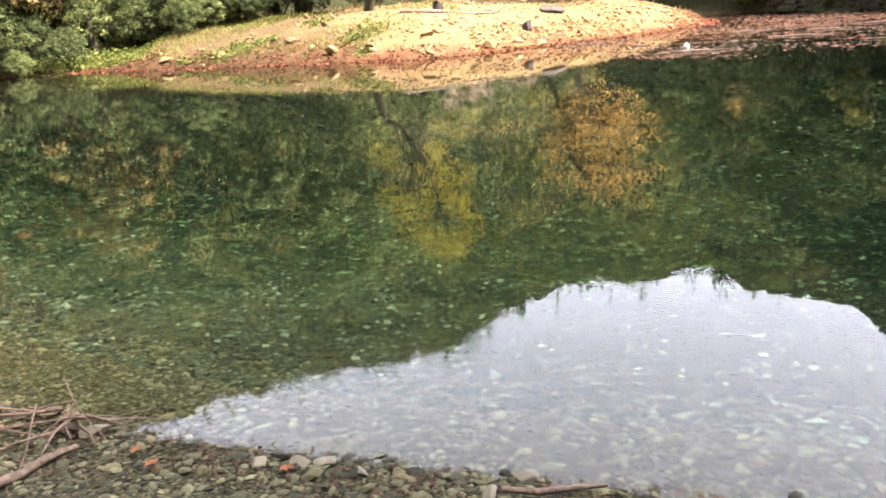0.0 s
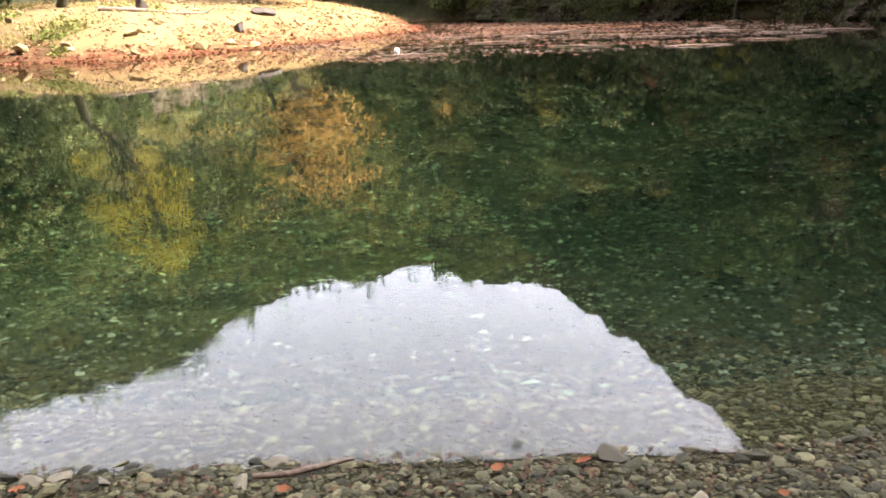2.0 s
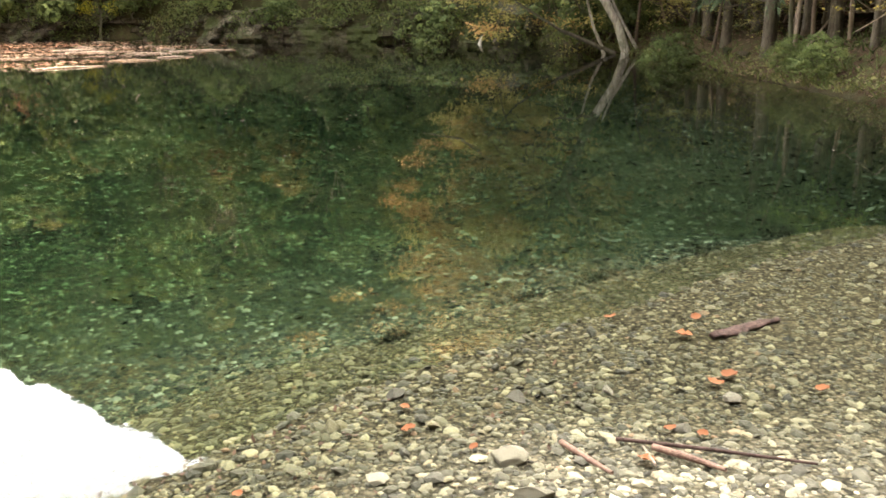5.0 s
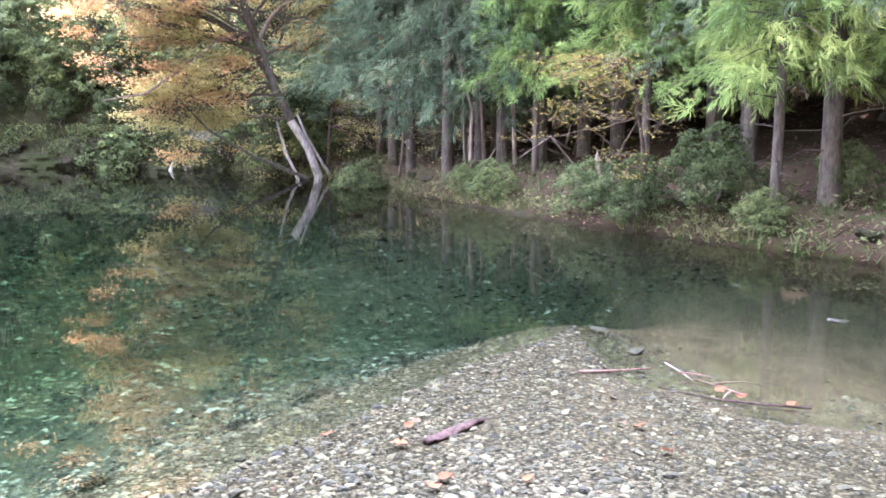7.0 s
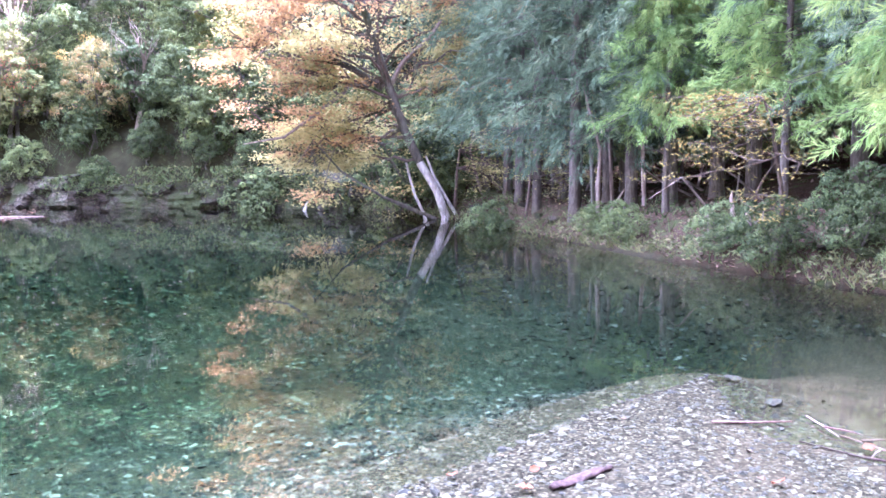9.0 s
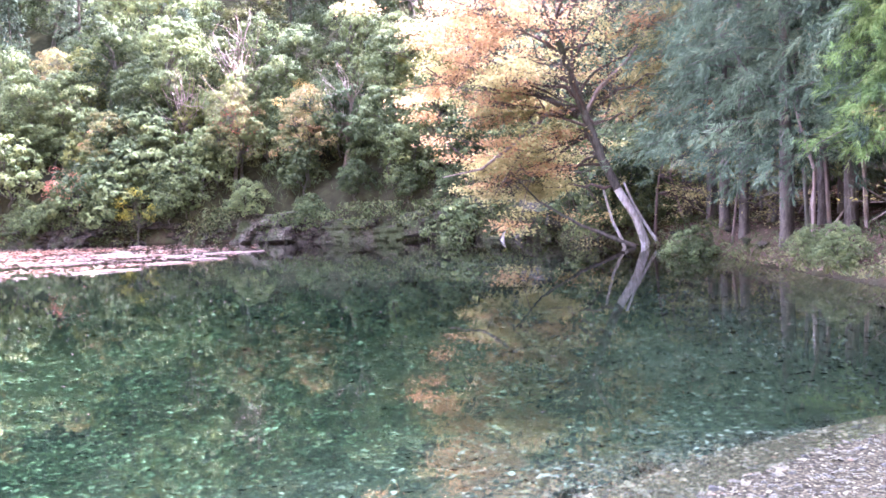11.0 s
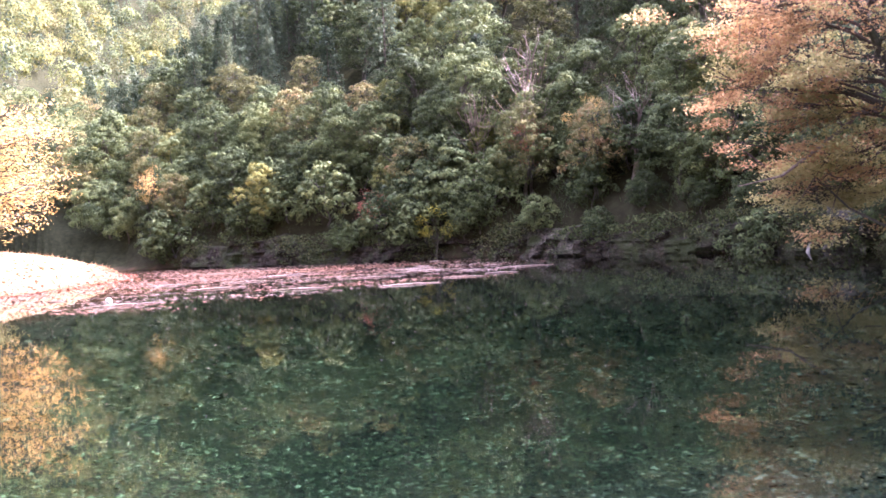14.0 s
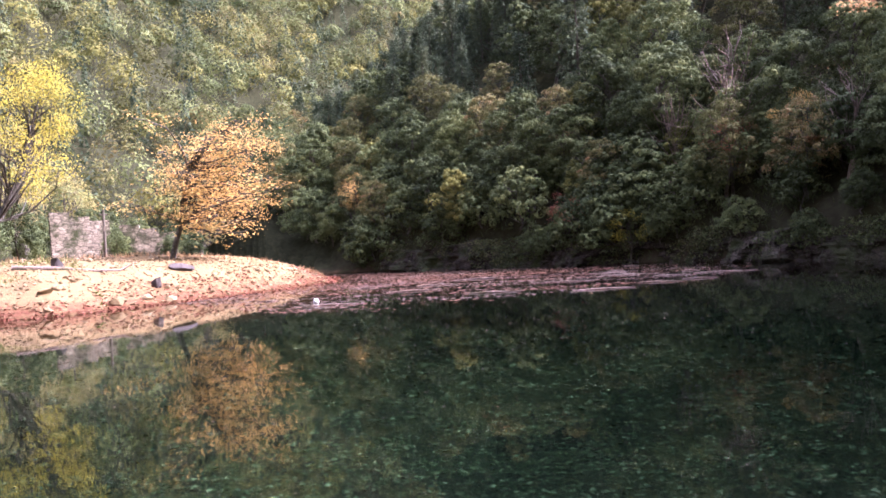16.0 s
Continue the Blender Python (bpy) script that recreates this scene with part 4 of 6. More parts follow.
for x, y, sc, tn in ((11.7, -2.2, 0.3, 40), (12.3, -3.4, 0.4, 100), (13.2, -0.6, 0.5, 10), (21.4, 5.9, 0.65, 50), (16.4, 1.9, 0.4, 200), (17.6, 2.6, 0.35, 70), (14.3, 0.1, 0.42, 30), (26.6, 9.2, 0.7, 10),
                     (30.4, 18.2, 0.8, 0), (30.2, 20.4, 0.7, 60), (29.9, 23.0, 0.8, 140), (29.1, 25.0, 0.7, 20), (28.5, 28.2, 0.9, 250), (27.4, 32.2, 0.9, 170), (26.2, 35.8, 0.8, 90), (24.8, 39.5, 0.9, 300),
                     (-16.5, 40.5, 0.9, 60), (-18.5, 41.8, 1.2, 200), (-20.5, 43.0, 1.3, 20), (-11.0, 41.2, 0.9, 130), (-10.2, 42.4, 1.2, 10), (-13.5, 43.5, 1.4, 80), (-8.4, 42.6, 1.0, 15), (-6.9, 44.2, 1.5, 100), (-5.0, 45.2, 1.6, 220), (-3.4, 46.4, 1.5, 310), (-9.4, 45.0, 1.9, 45), (-11.6, 44.6, 1.8, 160), (-15.8, 43.6, 1.7, 75), (-0.8, 48.2, 1.4, 30), (-22.0, 44.5, 1.8, 290), (-18.6, 39.9, 0.6, 10), (-2.2, 47.0, 0.9, 170), (0.0, 57.2, 0.6, 20), (4.75, 57.4, 0.8, 20), (7.9, 56.6, 0.7, 140), (1.3, 61.4, 1.6, 60), (3.6, 61.6, 1.9, 250), (6.4, 61.2, 1.5, 10), (8.9, 60.6, 1.5, 190)):
    again(bush, x, y, sc, tn)

g = np.random.default_rng(79)
for i in range(96):
    t = g.uniform(0, 1)
    y0 = 9.0 + 47 * t
    x0 = float(np.interp(y0, [8.0, 13.2, 26, 36.6, 43.3, 50.5, 58], [24.4, 29.2, 28.4, 25.4, 23.0, 20.2, 18.0]))
    again(far_bush, x0 + (g.uniform(0.5, 1.2) if i % 6 == 0 else g.uniform(1.2, 4.6)), y0, g.uniform(0.5, 1.3) if y0 < 17 else g.uniform(0.8, 1.7), g.uniform(0, 360))


def great_maple():
    """The leaning autumn tree over the water."""
    q = np.random.default_rng(71)
    thing = new("autumn_tree")
    base = Vector((24.75, 8.2, level(24.75, 8.2)))
    way = [Vector(p) for p in ((24.66, 8.46, 0.89), (24.43, 8.93, 1.76), (24.23, 9.35, 2.75), (23.98, 9.85, 4.35), (23.81, 10.2, 5.53), (23.67, 10.5, 6.6), (23.3, 11.3, 8.8))]
    pale = [base - Vector((0, 0, 0.3)), base + Vector((0, 0, 0.05)), way[0], way[1]]
    part("lower_trunk", mesh_of("lower_trunk", *tube(pale, [0.18, 0.135, 0.12, 0.125], 12), M_WHITEBARK, True), thing, "peeling white lower trunk")
    for a, b in (((24.56, 8.72, -0.2), (24.25, 9.3, 1.75)), ((25.0, 7.78, -0.1), (24.5, 8.75, 1.95))):
        part("stem", mesh_of("stem", *tube(limb(q, a, b, 0.11, 4), [0.06, 0.052, 0.046, 0.04, 0.034], 8), M_WHITEBARK, True), thing, "thin pale side stem")
    main = tube([way[1]] + way[2:], [0.135, 0.135, 0.13, 0.115, 0.085, 0.04], 10)
    wood, bones = [], []
    zs = [w.z for w in way]

    def on_trunk(z):
        return Vector([float(np.interp(z, zs, [w[j] for w in way])) for j in range(3)])

    along, deep = Vector((-0.44, 0.90, 0)), Vector((0.90, 0.44, 0))
    for i in range(36):  # main limbs
        u = float(q.uniform(2.5, 6.5)) if i % 2 else float(q.uniform(-2.6, 2.8))
        top = 9.4 - 0.35 * max(0, u - 3.0)
        z = float((1.9 if u > 1 else 3.0) + (top - 2.2) * ((i * 0.618) % 1))
        end = Vector((24.4, 9.0, z)) + along * u + deep * float(q.uniform(-1.4, 2.4))
        start = on_trunk(min(8.4, max(1.5, 0.62 * z + float(q.uniform(0.3, 1.6)))))
        path = limb(q, start, end, 0.30, 7)
        wood.append(tube(path, list(np.linspace(0.052, 0.010, 8)), 6))
        bones.append(path)
        for k in (3, 4, 5, 6):  # side branches leave the limb to both sides
            tip = path[k] + (path[7] - path[0]).normalized() * float(q.uniform(0.3, 1.0)) + Vector(q.normal(size=3)) * 0.75
            side = limb(q, path[k], tip, 0.12, 4)
            wood.append(tube(side, [0.024, 0.019, 0.014, 0.010, 0.006], 4))
            bones.append(side)
    pale_limbs = [tube([Vector(p) for p in ((23.9, 10.05, 4.25), (23.5, 10.84, 4.05), (23.43, 10.99, 3.82), (23.0, 11.87, 3.08), (22.65, 12.59, 2.51), (22.0, 13.6, 2.3))], [0.08, 0.07, 0.062, 0.055, 0.04, 0.015], 7),
                  tube([Vector(p) for p in ((24.05, 9.7, 4.1), (24.21, 9.38, 4.75), (24.57, 8.65, 5.5), (24.9, 7.97, 6.59), (25.1, 7.5, 7.4))], [0.08, 0.07, 0.055, 0.04, 0.02], 7)]
    for p, r in ((((23.96, 9.91, 4.0), (23.75, 10.32, 4.28), (23.56, 10.73, 4.56), (23.26, 11.33, 4.89), (22.87, 12.14, 5.1), (22.38, 13.13, 5.3)), 0.12),
                 (((24.7, 8.5, 0.0), (24.2, 9.4, 0.45), (23.94, 9.94, 0.7), (23.39, 11.07, 1.48), (22.99, 11.88, 2.51)), 0.075)):
        part("limb", mesh_of("limb", *tube([Vector(v) for v in p], list(np.linspace(r, r * 0.3, len(p))), 8), M_BARK, True), thing, "thick dark crooked limb")
    sets = {"orange": [], "yellow": []}
    for i in range(400):
        bone = bones[int(q.integers(len(bones)))]
        root = bone[int(q.integers(len(bone) // 2, len(bone)))]
        c = root + Vector(q.normal(size=3)) * 0.42
        z, u = c.z, (c - Vector((24.4, 9.0, 0))).dot(along)
        wood.append(tube(limb(q, root, c, 0.08, 3), [0.012, 0.009, 0.006, 0.004], 3))
        for _ in range(1):
            wood.append(tube(limb(q, root, c + Vector(q.normal(size=3)) * 0.4, 0.08, 3), [0.009, 0.007, 0.005, 0.003], 3))
        if q.uniform() < 0.12:
            continue
        n = int(q.uniform(60, 380) * (0.3 if abs(u - 0.25 * max(0, z - 2)) < 1.1 else 0.8))
        p = q.normal(size=(n, 3)) * np.array((0.31, 0.31, 0.10)) + np.array(c)
        warm = q.uniform() < (0.85 if (u > 3.6 and z > 3.0) or (z > 6.2 and u > 1.0) else 0.2)
        if not warm:
            p = np.concatenate([p, q.normal(size=(n // 3 + 20, 3)) * np.array((0.36, 0.36, 0.10)) + np.array(c)])
        sets["orange" if warm else "yellow"].append(p)
    part("trunk", mesh_of("trunk", *main, M_BARK, True), thing)
    tagged(part("branchwork", mesh_of("branchwork", *joined(wood), M_TWIG, True), thing), kind="stuff")
    for lm in pale_limbs:
        part("limb", mesh_of("limb", *lm, M_DEADWOOD, True), thing, "bare pale limb")
    part("crown", mesh_of("crown", *leaves(q, np.concatenate(sets["orange"]), 0.078, 0.7), M_ORANGE), thing, "orange and rust autumn leaves")
    part("lower_crown", mesh_of("lower_crown", *leaves(q, np.concatenate(sets["yellow"]), 0.072, 0.7), M_FADING), thing, "fading yellow-green leaves")
    return tagged(thing, "large autumn tree leaning over the water, orange leaves", "tree")


M_FADING = leaf_material("fading_leaf", [(0.0, (0.11, 0.12, 0.045)), (0.45, (0.26, 0.235, 0.085)), (0.8, (0.37, 0.30, 0.11)), (1.0, (0.38, 0.24, 0.09))], 0.5, own=0.0)
great_maple()
side = spray_tree("fading_maple", 65, 3.7, 2.2, (0.15, -0.95), M_FADING, 0.065, "young maple with fading yellow leaves beside the leaning tree", 22, 0.06, 0.2, 34, (-0.8, 0.4))
stand(side, 25.3, 8.1)
again(side, 21.2, 4.9, 0.8, 30)

# accents among the far trees
for i, (x, y, sc, mat, nm, lab) in enumerate(((25.6, 37.5, 0.55, M_RED, "red_maple", "small dull red maple above the rocks"), (29.6, 29.6, 0.6, M_RED, "red_maple", "small reddish maple among evergreens"), (31.6, 27.5, 0.62, M_GOLD, "golden_maple", "young maple with orange-gold leaves"),
                                              (20.5, 56.0, 0.7, M_GOLD, "golden_maple", "maple turning gold at the foot of the slope"), (26.5, 33.4, 0.5, M_YELLOW, "yellow_shrub", "low shrub with yellow leaves above the water"))):
    t = broad_tree(nm, 80 + i, 6.0, 2.0, mat, M_BARK, 22, 90, 0.10, 0.35, label=lab, gaps=0.7)
    stand(t, x, y, sc)
for i, (x, y, sc) in enumerate(((30.6, 30.4, 0.9), (32.0, 31.5, 1.0), (29.2, 33.0, 0.8), (31.2, 24.6, 0.8))):
    t = broad_tree("bare_tree", 90 + i, 6.5, 2.4, M_OLIVE, M_DEADWOOD, 34, 5, 0.12, 0.3, label="half-bare tree with grey branches on the slope", gaps=0.9)
    stand(t, x, y, sc)

# the gravel bar's trees
leaning = broad_tree("yellow_tree", 101, 8.6, 2.5, M_YELLOW, M_BARK, 48, 330, 0.068, 0.22, (2.9, 0.2), label="tree with yellow leaves leaning over the gravel bar", gaps=0.6)
stand(leaning, -2.5, 39.9)
golden = spray_tree("golden_tree", 102, 5.5, 4.3, (0.9, -0.2), M_GOLD, 0.10, "spreading golden-leaved tree on the gravel bar", 60, 0.15, 0.42, 38, (-0.9, 2.0), M_BARK)
stand(golden, 5.75, 41.6)
g = np.random.default_rng(78)
for _ in range(34):
    x, y = g.uniform(-27, -3.5), g.uniform(42, 60)
    if (x > -7 and y < 46) or (x > -12 and y < 44):
        continue
    again(kinds[int(g.choice([0, 1, 2, 3, 3]))], x, y, g.uniform(1.0, 1.6), g.uniform(0, 360))
tall = broad_tree("fading_tree", 103, 8.0, 2.6, M_FADING, M_BARK, 34, 210, 0.085, 0.2, label="tall tree with yellow-brown fading leaves on the bank", gaps=0.5)
stand(tall, -6.0, 45.5)
for x, y, sc, tn in ((-9.0, 44.2, 1.1, 60), (-13.0, 46.0, 1.2, 190), (-18.0, 45.0, 1.0, 20), (2.0, 62.5, 0.8, 90), (11.0, 63.0, 0.8, 300), (-1.0, 52.0, 0.9, 45)):
    again(tall, x, y, sc, tn)


# rocks and stones ------------------------------------------------------------
ICO_T = (1 + 5 ** 0.5) / 2
ICO_V = np.array([(-1, ICO_T, 0), (1, ICO_T, 0), (-1, -ICO_T, 0), (1, -ICO_T, 0), (0, -1, ICO_T), (0, 1, ICO_T), (0, -1, -ICO_T), (0, 1, -ICO_T), (ICO_T, 0, -1), (ICO_T, 0, 1), (-ICO_T, 0, -1), (-ICO_T, 0, 1)]) / 1.902
ICO_F = np.array([(0, 11, 5), (0, 5, 1), (0, 1, 7), (0, 7, 10), (0, 10, 11), (1, 5, 9), (5, 11, 4), (11, 10, 2), (10, 7, 6), (7, 1, 8), (3, 9, 4), (3, 4, 2), (3, 2, 6), (3, 6, 8), (3, 8, 9), (4, 9, 5), (2, 4, 11), (6, 2, 10), (8, 6, 7), (9, 8, 1)])


OCT_V = np.array([(1, 0, 0), (0.1, 1, 0), (-1, 0.1, 0), (0, -1, 0), (0.15, 0.1, 1), (0, 0, -1)], float)
OCT_F = np.array([(0, 1, 4), (1, 2, 4), (2, 3, 4), (3, 0, 4), (1, 0, 5), (2, 1, 5), (3, 2, 5), (0, 3, 5)])


def heap(q, x, y, z, rad, flat=0.5, sink=0.25, base=(ICO_V, ICO_F)):
    """Many small stones as one set of corners and faces."""
    n = len(x)
    m = len(base[0])
    v = base[0][None] * q.uniform(0.75, 1.25, (n, m, 1))
    v = v * np.stack([q.uniform(0.85, 1.45, n), q.uniform(0.7, 1.1, n), flat * q.uniform(0.6, 1.3, n)], 1)[:, None, :]
    a, b = q.uniform(0, 6.283, n), q.normal(0, 0.22, n)
    ca, sa_, cb, sb = np.cos(a), np.sin(a), np.cos(b), np.sin(b)
    X, Y, Z = v[..., 0], v[..., 1], v[..., 2]
    X, Z = X * cb[:, None] + Z * sb[:, None], Z * cb[:, None] - X * sb[:, None]
    X, Y = X * ca[:, None] - Y * sa_[:, None], X * sa_[:, None] + Y * ca[:, None]
    r = rad[:, None]
    v = np.stack([X * r + x[:, None], Y * r + y[:, None], Z * r + (z + rad * flat * (1 - 2 * sink))[:, None]], -1)
    f = (base[1][None] + (np.arange(n) * m)[:, None, None]).reshape(-1, 3)
    return v.reshape(-1, 3), f


def shore_points(q, n, az, rr, power=1.0):
    a = np.radians(q.uniform(az[0], az[1], n))
    r = rr[0] + (rr[1] - rr[0]) * q.uniform(0, 1, n) ** power
    x, y = r * np.sin(a), r * np.cos(a)
    return x, y, height(x, y)


g = np.random.default_rng(201)
x, y, z = shore_points(g, 52000, (-33, 105), (1.7, 6.5), 1.4)
mudzone = g.uniform(size=len(x)) < 0.95 * inside(x, y, POND) * smooth(0.35, -0.35, y + 0.28 * (x - 6.5)) * smooth(-0.05, 0.7, seg_dist(x, y, POND, True) + 0.45 * fbm(x * 1.8, y * 1.8, 23)) * smooth(3.4, 3.8, x)
ok = (z > -0.42) & (z < 0.5) & ~mudzone
x, y, z = x[ok], y[ok], z[ok]
rad = np.clip(np.exp(g.normal(-4.75, 0.55, len(x))), 0.004, 0.03) * (0.9 + 0.045 * np.hypot(x, y))
xs, ys = g.uniform(3.6, 8.6, 5200), g.uniform(-3.2, 0.5, 5200)
zs = height(xs, ys)
ok = (zs > -0.08) & (zs < 0.03) & inside(xs, ys, POND) & (g.uniform(size=len(xs)) < 0.25 + 0.75 * smooth(1.2, 0.1, seg_dist(xs, ys, POND, True) + 0.7 * fbm(xs * 1.4, ys * 1.4, 25)))
x, y, z = np.concatenate([x, xs[ok]]), np.concatenate([y, ys[ok]]), np.concatenate([z, zs[ok]])
rad = np.concatenate([rad, g.uniform(0.006, 0.02, int(ok.sum()))])
near = np.hypot(x, y) < 3.7
parts = [heap(g, x[k], y[k], z[k], rad[k], 0.42, 0.38, b) for k, b in ((near, (ICO_V, ICO_F)), (~near, (OCT_V, OCT_F)))]
q = np.random.default_rng(204)  # the same shore under and behind the eye
az, r = np.radians(np.concatenate([q.uniform(105, 327, 26000), q.uniform(-33, 105, 5000)])), np.concatenate([5.5 * np.sqrt(q.uniform(0, 1, 26000)), 1.72 * np.sqrt(q.uniform(0, 1, 5000))])
x, y = r * np.sin(az), r * np.cos(az)
z = height(x, y)
ok = (z > -0.3) & (z < 0.7)
parts.append(heap(q, x[ok], y[ok], z[ok], np.clip(np.exp(q.normal(-4.45, 0.5, int(ok.sum()))), 0.005, 0.035), 0.42, 0.38, (OCT_V, OCT_F)))
v, f = joined(parts)
tagged(new("beach_pebbles", mesh_of("beach_pebbles", v, f, M_PEBBLE, False)), "grey and tan river pebbles covering the shore", "pebbles", kind="stuff")
x, y, z = shore_points(g, 100000, (-36, 108), (2.6, 33.0), 1.5)
ok = (z < -0.2) & ~((y + 0.28 * (x - 6.5) < 0.9) & (x > 3.4) & (x < 11))
x, y, z = x[ok], y[ok], z[ok]
rad = np.clip(np.exp(g.normal(-4.25, 0.45, len(x))), 0.007, 0.036) * (0.65 + 0.11 * np.hypot(x, y))
v, f = heap(g, x, y, z, rad, 0.35, 0.25, (OCT_V, OCT_F))
# green and dim as seen through water, put into the stone colour
M_DIMSTONE = stone_material("dim_bed_stone", [(0.0, (0.005, 0.007, 0.005)), (0.5, (0.012, 0.016, 0.011)), (0.80, (0.024, 0.031, 0.021)), (0.94, (0.046, 0.058, 0.040)), (1.0, (0.085, 0.104, 0.072))], 4, 0.8, True)
tagged(new("bed_stones", mesh_of("bed_stones", v, f, M_DIMSTONE, False)), "stones on the pond bed, coloured green and dim for deep water", "stones", kind="stuff")

# pebbles that can be told apart, nearest the water's edge
M_SHORE = stone_material("mixed_pebble", [(0.0, (0.028, 0.027, 0.023)), (0.35, (0.066, 0.060, 0.047)), (0.65, (0.115, 0.099, 0.067)), (0.85, (0.145, 0.126, 0.086)), (1.0, (0.175, 0.155, 0.112))], 6, 0.7, wet=True)
shapes = []
for i in range(6):
    v, f = heap(g, np.zeros(1), np.zeros(1), np.zeros(1), np.ones(1), 0.5, 0.3)
    shapes.append(mesh_of("pebble", v, f, M_SHORE, False))
x, y, z = shore_points(g, 900, (-32, 75), (1.7, 4.2), 1.0)
ok = (z > -0.06) & (z < 0.2)
for i in np.nonzero(ok)[0][:290]:
    o = part("pebble", shapes[i % 6], ground)
    o.matrix_basis = pose(x[i], y[i], z[i] + 0.004, g.uniform(-14, 14), g.uniform(-14, 14), g.uniform(0, 360))
    o.scale = (float(np.clip(np.exp(g.normal(-3.95, 0.4)), 0.012, 0.04)),) * 3


def rock_mesh(name, seed, mat, rough=0.16):
    """An angular boulder of one metre, with chipped faces."""
    bm = bmesh.new()
    bmesh.ops.create_icosphere(bm, subdivisions=3, radius=0.62)
    q = np.random.default_rng(seed)
    planes = [Vector(q.normal(size=3)).normalized() for _ in range(12)]
    cut = [float(q.uniform(0.24, 0.44)) for _ in planes]
    for vt in bm.verts:
        for pl, far in zip(planes, cut):
            over = vt.co.dot(pl) - far
            if over > 0:
                vt.co -= pl * over
        vt.co += vt.co.normalized() * (rough * 0.12 * noise.noise(vt.co * 5 + Vector((seed, 0, 0))))
    me = bpy.data.meshes.new(name)
    bm.to_mesh(me)
    bm.free()
    me.materials.append(mat)
    return me


def boulder(name, me, x, y, size, turn, label, group="", up=0.25):
    o = new(name, me)
    o.matrix_basis = pose(x, y, level(x, y) + size[2] * up, 0, 0, turn)
    o.scale = size
    return tagged(o, label, "rock", group)


for i, (x, y, z, tn) in enumerate(((29.9, 14.3, 1.5, 30), (30.2, 15.6, 1.1, 100), (29.6, 13.3, 0.9, 10))):
    boulder("bank_rock", rock_mesh("bank_rock", 340 + i, M_BLOCK, 0.5), x, y, (1.7 * z, 1.1 * z, 1.0 * z), tn, "brown weathered rock at the foot of the bank", "rocks of the bank")
dark_rocks = [rock_mesh("boulder", 300 + i, M_BOULDER) for i in range(2)]
pale_rocks = [rock_mesh("boulder", 310 + i, M_PALESTONE) for i in range(3)]
cliff_rocks = [rock_mesh("cliff_rock", 320 + i, M_CLIFF, 0.5) for i in range(5)]
boulder("boulder", dark_rocks[0], 0.7, 36.9, (0.62, 0.6, 0.6), 20, "dark boulder lying on the pale gravel bar")
boulder("boulder", dark_rocks[1], 5.35, 36.5, (1.0, 0.5, 0.42), -8, "long grey-purple boulder on the pale gravel bar")
boulder("boulder", dark_rocks[0], 4.05, 33.4, (0.45, 0.45, 0.55), 70, "upright brown boulder near the bar's waterline")
for i, (x, y, s) in enumerate(((0.1, 31.2, 0.4), (2.5, 31.3, 0.42), (3.5, 32.0, 0.4), (4.3, 32.3, 0.42), (2.3, 31.0, 0.45), (-3.4, 32.0, 0.55), (-1.9, 31.3, 0.4), (-5.2, 34.5, 0.4), (-8.3, 35.4, 0.5), (-11.0, 37.0, 0.5), (-4.1, 36.5, 0.35))):
    boulder("boulder", pale_rocks[i % 3], x, y, (s * 1.2, s, s * 0.7), i * 47, "pale boulder near the waterline of the bar", "pale boulders on the bar")
g = np.random.default_rng(202)
n = 16000
x, y = g.uniform(-13, 17, n), g.uniform(28.5, 52, n)
z = height(x, y)
d = seg_dist(x, y, POND, True)
ok = ~inside(x, y, POND) & (z < 2.4) & (inside(x, y, BAR) | (g.uniform(size=n) < 0.35)) & (g.uniform(size=n) < 0.25 + 0.75 * smooth(-7, 1, x)) & (y < 44) & ~inside(x, y, RIGHT_LAND)
x, y, z = x[ok], y[ok], z[ok]
rad = np.clip(np.exp(g.normal(-3.45, 0.55, len(x))), 0.018, 0.16)
big = np.argsort(-rad)[:260]
stone_shapes = [mesh_of("stone", *heap(g, np.zeros(1), np.zeros(1), np.zeros(1), np.ones(1), 0.65, 0.3), M_PALESTONE) for _ in range(5)]
for i in big:
    o = part("stone", stone_shapes[i % 5], ground)
    o.matrix_basis = pose(x[i], y[i], z[i], g.uniform(-12, 12), g.uniform(-12, 12), g.uniform(0, 360))
    o.scale = (float(rad[i]),) * 3
small = np.ones(len(x), bool)
small[big] = False
x, y, z, rad = x[small], y[small], z[small], rad[small]
v, f = heap(g, x, y, z, rad, 0.6)
tagged(new("bar_stones", mesh_of("bar_stones", v, f, M_PALESTONE)), "pale sunlit stones strewn over the gravel bar", "stones", kind="stuff")

g = np.random.default_rng(203)
EDGE = [(28.9, 13.2), (29.45, 17.0), (29.15, 21.0), (28.05, 26.0), (27.25, 31.0), (25.05, 36.6), (22.65, 43.3), (19.85, 50.5)]


